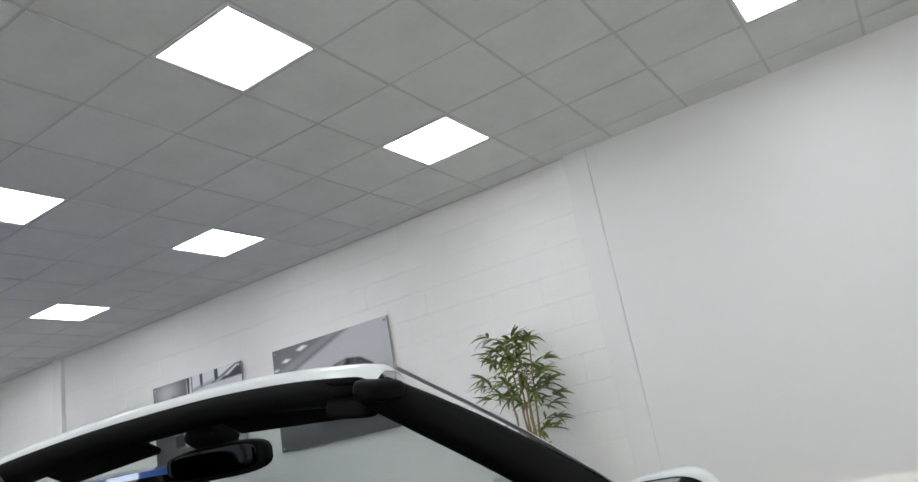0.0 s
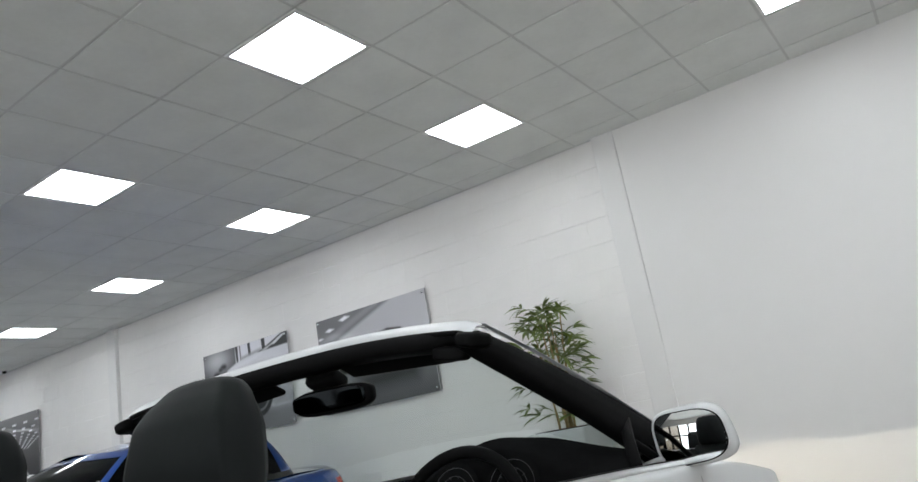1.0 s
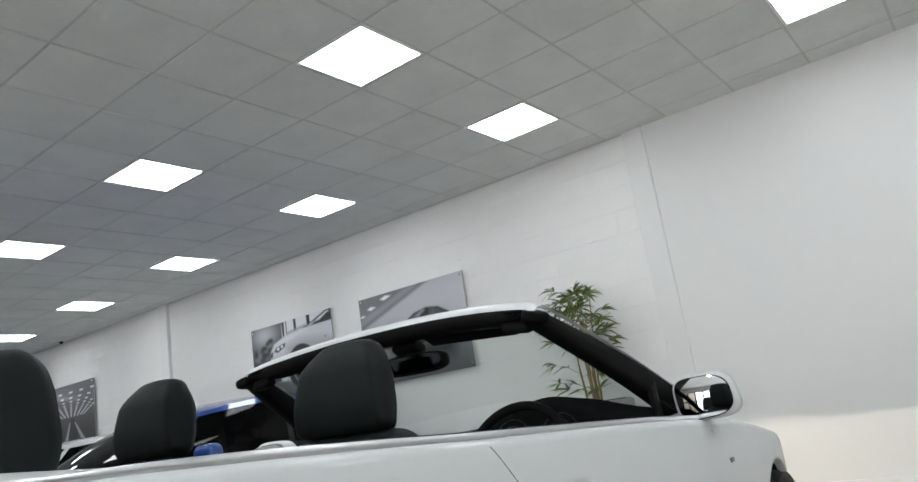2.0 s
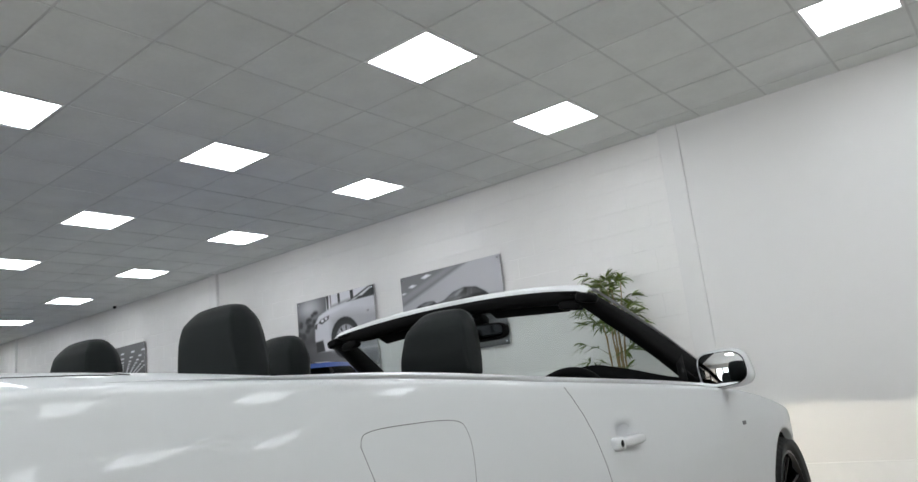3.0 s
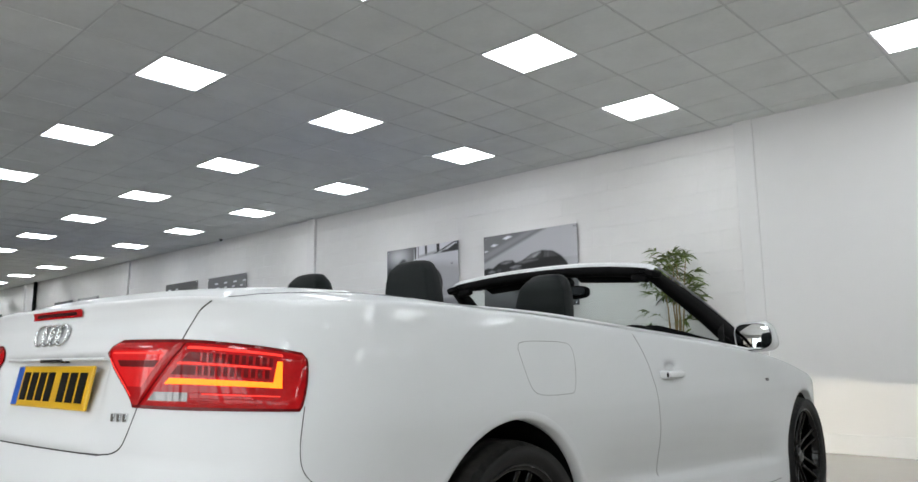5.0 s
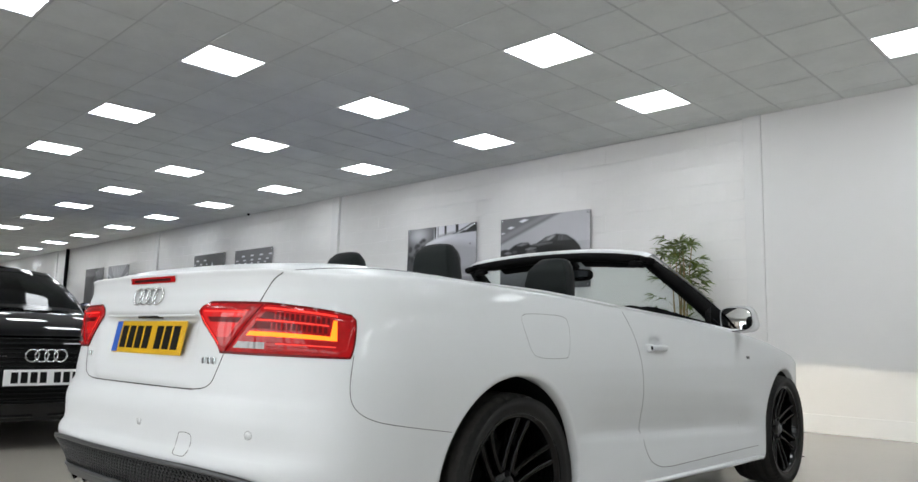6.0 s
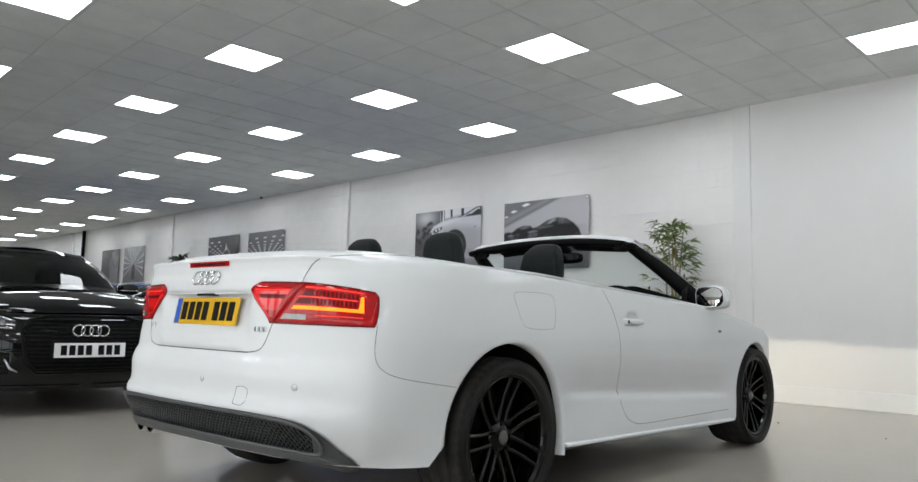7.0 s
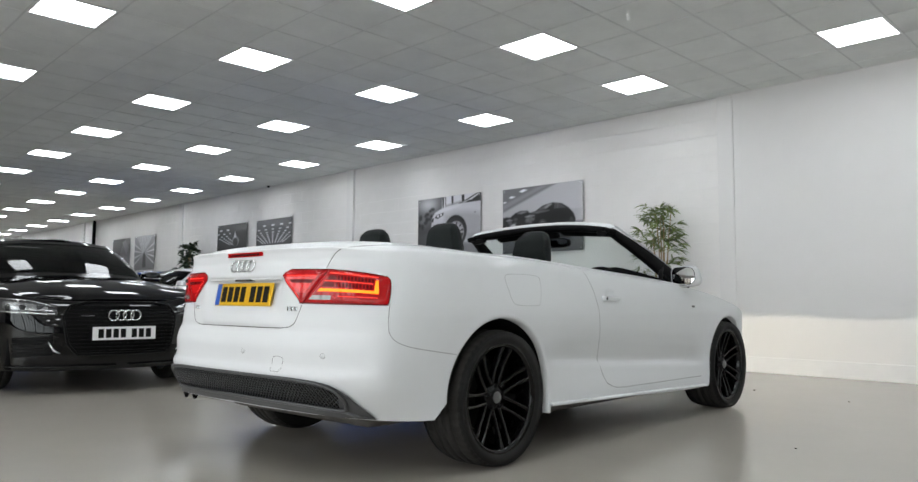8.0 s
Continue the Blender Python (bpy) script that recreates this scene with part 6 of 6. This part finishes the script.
def light_lines(vx, vz, n, rows, dark):
    """Rows of ceiling lights that run together at (vx, vz), over a dark floor."""
    out = [(dark, [(-0.1, -0.1), (1.1, -0.1), (1.1, vz - 0.02), (-0.1, vz - 0.02)], 0.03)]
    for k in range(n):
        x_top = vx + (k - (n - 1) / 2) * 0.30
        for q in range(rows):
            f = 1 - 1 / (1.0 + 0.24 * q)
            x, z, s = x_top + (vx - x_top) * f, 1.0 + (vz - 1.0) * f, 0.040 * (1 - f) + 0.002
            if 0.02 < x < 0.98 and z < 0.985:
                out.append((0.72, [(x - s * 1.3, z - s * 0.42), (x + s * 1.1, z - s * 0.42), (x + s * 1.3, z + s * 0.42), (x - s * 1.1, z + s * 0.42)], 0.005))
    return out


tunnel = light_lines(0.48, 0.30, 9, 15, 0.05) + [(0.02, [(0.40, 0.10), (0.42, 0.34), (0.50, 0.44), (0.60, 0.36), (0.62, 0.08)]), (0.45, [(0.30, 0.0), (0.44, 0.36), (0.46, 0.36), (0.38, 0.0)]), (0.45, [(0.72, 0.0), (0.55, 0.36), (0.57, 0.36), (0.82, 0.0)])]
bonnet_view = light_lines(0.85, 0.32, 11, 12, 0.03) + [(0.03, [(0.35, 1), (0.55, 0.55), (0.75, 0.30), (1, 0.2), (1, 1)]), (0.22, disc(0.62, 0.58, 0.12, 0.12)), (0.03, disc(0.62, 0.56, 0.08, 0.10)), (0.55, [(0.56, 0.66), (0.60, 0.82), (0.66, 0.68)]), (0.55, [(0.45, 0.20), (0.50, 0.08), (0.56, 0.20), (0.53, 0.14)]), (0.55, [(0.58, 0.18), (0.62, 0.06), (0.68, 0.20), (0.64, 0.12)])]
dusk = [(0.04, [(0.0, 0.0), (0.5, 0.0), (0.45, 0.6), (0.7, 1.0), (0, 1)]), (0.18, [(0.5, 0.0), (1, 0.0), (1, 0.4), (0.6, 0.5)]), (0.22, [(0.55, 0.9), (0.75, 0.95), (0.95, 0.7), (0.8, 0.5)])]
avenue = [(0.55, [(0.45, 0.45), (0.15 + 0.1 * k, 1.0), (0.19 + 0.1 * k, 1.0)]) for k in range(8)] + [(0.5, [(0.5, 0.5), (0.0, 0.15 + 0.2 * k), (0.0, 0.2 + 0.2 * k)]) for k in range(4)] + [(0.55, [(0.5, 0.5), (1.0, 0.15 + 0.2 * k), (1.0, 0.2 + 0.2 * k)]) for k in range(4)] + [(0.02, [(0.42, 0.08), (0.44, 0.45), (0.50, 0.55), (0.57, 0.45), (0.60, 0.08)])]
picture(-4.25, -2.74, 1.53, 2.53, hall, "grey printed board of a row of dark cars", hall_base)
picture(-6.22, -4.72, 1.54, 2.55, nose_view, "grey printed board of a pale car's front wheel", nose_base)
picture(-11.71, -10.25, 1.60, 2.58, tunnel, "grey printed board of ceiling lights over a car", lambda U, V: 0.03 + 0.08 * V)
picture(-13.56, -12.13, 1.60, 2.59, bonnet_view, "dark printed board of lights on a bonnet", lambda U, V: 0.02 + 0.02 * V)
picture(-18.65, -17.25, 1.62, 2.61, avenue, "grey printed board with rays of light", lambda U, V: 0.14 + 0.10 * V)
picture(-20.35, -19.0, 1.62, 2.61, dusk, "dark grey printed board on the far wall", lambda U, V: 0.08 + 0.08 * U)
cc = thing("security_camera", pose(-11.07, 5.50, H), "small black dome security camera under the ceiling", "camera")
part("mount", lathe([(0.0005, -0.02), (0.040, -0.02), (0.044, 0.0)], 24, axis="z"), M_WHITE, cc)
part("dome", lathe([(0.0005, -0.062), (0.018, -0.057), (0.030, -0.040), (0.032, -0.02)], 24, axis="z"), M_GLOSSBLACK, cc)


# ---- plants ----
def leaf_blade(bm, hub, heading, pitch, ln, wd, droop, twist):
    """A long pointed leaf, folded along its midrib and bending down towards the tip."""
    d = Vector((math.cos(heading) * math.cos(pitch), math.sin(heading) * math.cos(pitch), math.sin(pitch)))
    side = Vector((-math.sin(heading), math.cos(heading), twist)).normalized()
    rows = []
    for q in range(6):
        g = q / 5
        c = hub + d * ln * g - Vector((0, 0, droop * ln * g * g))
        ww = wd * (math.sin(math.pi * (0.05 + 0.95 * g) ** 0.8) + 0.02)
        rows.append((bm.verts.new(c + side * ww + Vector((0, 0, ww * 0.25))), bm.verts.new(c), bm.verts.new(c - side * ww + Vector((0, 0, ww * 0.25)))))
    for u, v in zip(rows, rows[1:]):
        bm.faces.new((u[0], u[1], v[1], v[0]))
        bm.faces.new((u[1], u[2], v[2], v[1]))


def bamboo(m, label, canes, twigs, height, seed, broad=1.0, leaf=None, low=1.42, reach=0.26, strays=()):
    """Canes in a tall planter; twigs that end in fans of leaves, crowded towards the top."""
    rnd = random.Random(seed)
    t = thing("potted_bamboo", m, label, "plant")
    part("planter", moved(pillow((0.46, 0.46, 1.0), 0.12, 0.06, -0.10, 0, 48, 40), pose(0, 0, 0.5)), M_POT, t, "tall pale grey planter")
    part("soil", box((-0.19, -0.19, 0.985), (0.19, 0.19, 1.006)), M_SOIL, t)
    bm, stems = bmesh.new(), []
    for k in range(canes):
        a, r = k * 2.4 + rnd.uniform(-0.4, 0.4), rnd.uniform(0.02, 0.07)
        top = height - 0.10 - 0.30 * (k / canes) ** 1.5
        dx, dy = rnd.uniform(-0.09, 0.09), rnd.uniform(-0.06, 0.06)
        P = [Vector((r * math.cos(a) + dx * f ** 1.5 + rnd.uniform(-0.004, 0.004), r * math.sin(a) + dy * f ** 1.5, 1.0 + (top - 1.0) * f)) for f in [q / 10 for q in range(11)]]
        part("cane", tube(P, [(0.0095 - 0.006 * q / 10) * (1.25 if q % 2 else 1.0) for q in range(11)], 7), M_CANE, t)
        stems.append(P)

    def fan(hub, a, size, n):
        for i in range(n):
            b = a + (i / max(n - 1, 1) - 0.5) * rnd.uniform(1.9, 2.7) + rnd.uniform(-0.2, 0.2)
            leaf_blade(bm, hub, b, rnd.uniform(-0.25, 0.75), size * rnd.uniform(0.75, 1.15), rnd.uniform(0.011, 0.0155) * broad, rnd.uniform(0.1, 0.55), rnd.uniform(-0.7, 0.7))

    spots = [(low + (height - 0.06 - low) * ((k + 0.5) / twigs) ** 0.85, k * 2.399 + rnd.uniform(-0.5, 0.5), reach) for k in range(twigs)] + list(strays)
    for z, a, far in spots:
        P = min(stems, key=lambda q: abs(q[-1].z - z) * 0.3 + rnd.uniform(0, 0.12) if q[-1].z > z - 0.12 else 9)
        f = min(max((z - 0.05 - 1.0) / (P[-1].z - 1.0), 0.05), 0.999) * 10
        q = P[int(f)].lerp(P[int(f) + 1], f - int(f))
        out = far * rnd.uniform(0.35, 1.0) * (1.05 - 0.75 * max(0.0, (z - low) / (height - low)) ** 2)
        end = q + Vector((math.cos(a) * out, math.sin(a) * out, 0.05 + rnd.uniform(-0.02, 0.06)))
        mid = q.lerp(end, 0.55) + Vector((0, 0, 0.02))
        tube([q, mid, end], [0.0022, 0.0016, 0.001], 4, bm)
        fan(end, a, 0.165, rnd.randint(5, 7))
        if out > 0.10:
            fan(mid, a + rnd.choice((-0.8, 0.8)), 0.145, rnd.randint(3, 4))
    for P in stems[:3]:
        fan(P[-1], rnd.uniform(0, 6.28), 0.15, 6)
    part("foliage", bm, leaf or M_LEAF, t, "long narrow green leaves" if broad == 1.0 else "broad dark green leaves")
    return t


bamboo(pose(-1.30, 5.22, 0), "tall green bamboo in a pale grey planter", 6, 36, 2.04, 5, strays=((1.52, 0.45, 0.36), (1.58, 0.7, 0.36), (1.47, 0.15, 0.33), (1.66, 0.9, 0.32), (1.62, 3.7, 0.34), (1.50, 3.4, 0.30), (1.27, 0.3, 0.30), (1.33, 0.9, 0.26), (1.22, -0.2, 0.24), (1.30, 3.6, 0.30), (1.16, 3.9, 0.26), (1.12, 3.2, 0.30), (1.10, -0.9, 0.2)))
bamboo(pose(-14.2, 5.2, 0), "dark green leafy plant in a planter", 7, 46, 2.20, 9, 2.4, M_DARKLEAF, low=1.15, reach=0.28)


# ---- crumbs on the floor ----
for x, y, r in ((0.42, 3.81, 0.009), (1.73, 1.28, 0.007), (1.28, 3.62, 0.006)):
    crumb = pillow((r * 2, r * 1.5, r), 0.8, 0.8, 0, 0, 10, 6)
    ob = tagged(part("crumb", crumb, M_SOIL), "tiny dark crumb of dirt on the pale floor", "dirt")
    ob.matrix_basis = pose(x, y, r * 0.5, 0, 0, 40 * x)


# ---- wall blocks ----
def block_mesh(w, h):
    c, d = 0.0017, 0.003
    v = [(x, y, z) for y, e in ((d, 0), (0, c)) for x, z in ((e * 0.15, e), (w - e * 0.15, e), (w - e * 0.15, h - e), (e * 0.15, h - e))]
    me = bpy.data.meshes.new("block")
    me.from_pydata(v, [], [(4, 5, 6, 7), (0, 1, 5, 4), (1, 2, 6, 5), (2, 3, 7, 6), (3, 0, 4, 7)])
    me.materials.append(M_BLOCK)
    return me


full, half_block = block_mesh(0.4492, 0.2182), block_mesh(0.2242, 0.2182)
verts, faces = [], []
ROWS_N = 15
for r in range(ROWS_N):
    z = 0.01 + r * 0.22
    x = -0.737
    k = 0
    while x > X_END + 0.5:
        hb = k == 0 and r % 2
        w = 0.2245 if hb else 0.4495
        x -= w
        if x > -9.6:
            ob = new("block", half_block if hb else full)
            ob.parent = WALL_N
            ob.location = (x, WALL + 0.008 + random.uniform(-0.0008, 0.0008), z)
        else:
            n, y = len(verts), WALL + 0.008
            ww, h, c, d = w - 0.0015, 0.2175, 0.004, 0.0035
            verts += [(x + px, y + yy, z + pz) for yy, e in ((d, 0), (0, c)) for px, pz in ((e, e), (ww - e, e), (ww - e, h - e), (e, h - e))]
            faces += [(n + 4, n + 5, n + 6, n + 7), (n, n + 1, n + 5, n + 4), (n + 1, n + 2, n + 6, n + 5), (n + 2, n + 3, n + 7, n + 6), (n + 3, n, n + 4, n + 7)]
        k += 1
tagged(pydata("blocks", verts, faces, M_BLOCK, WALL_N), kind="stuff")
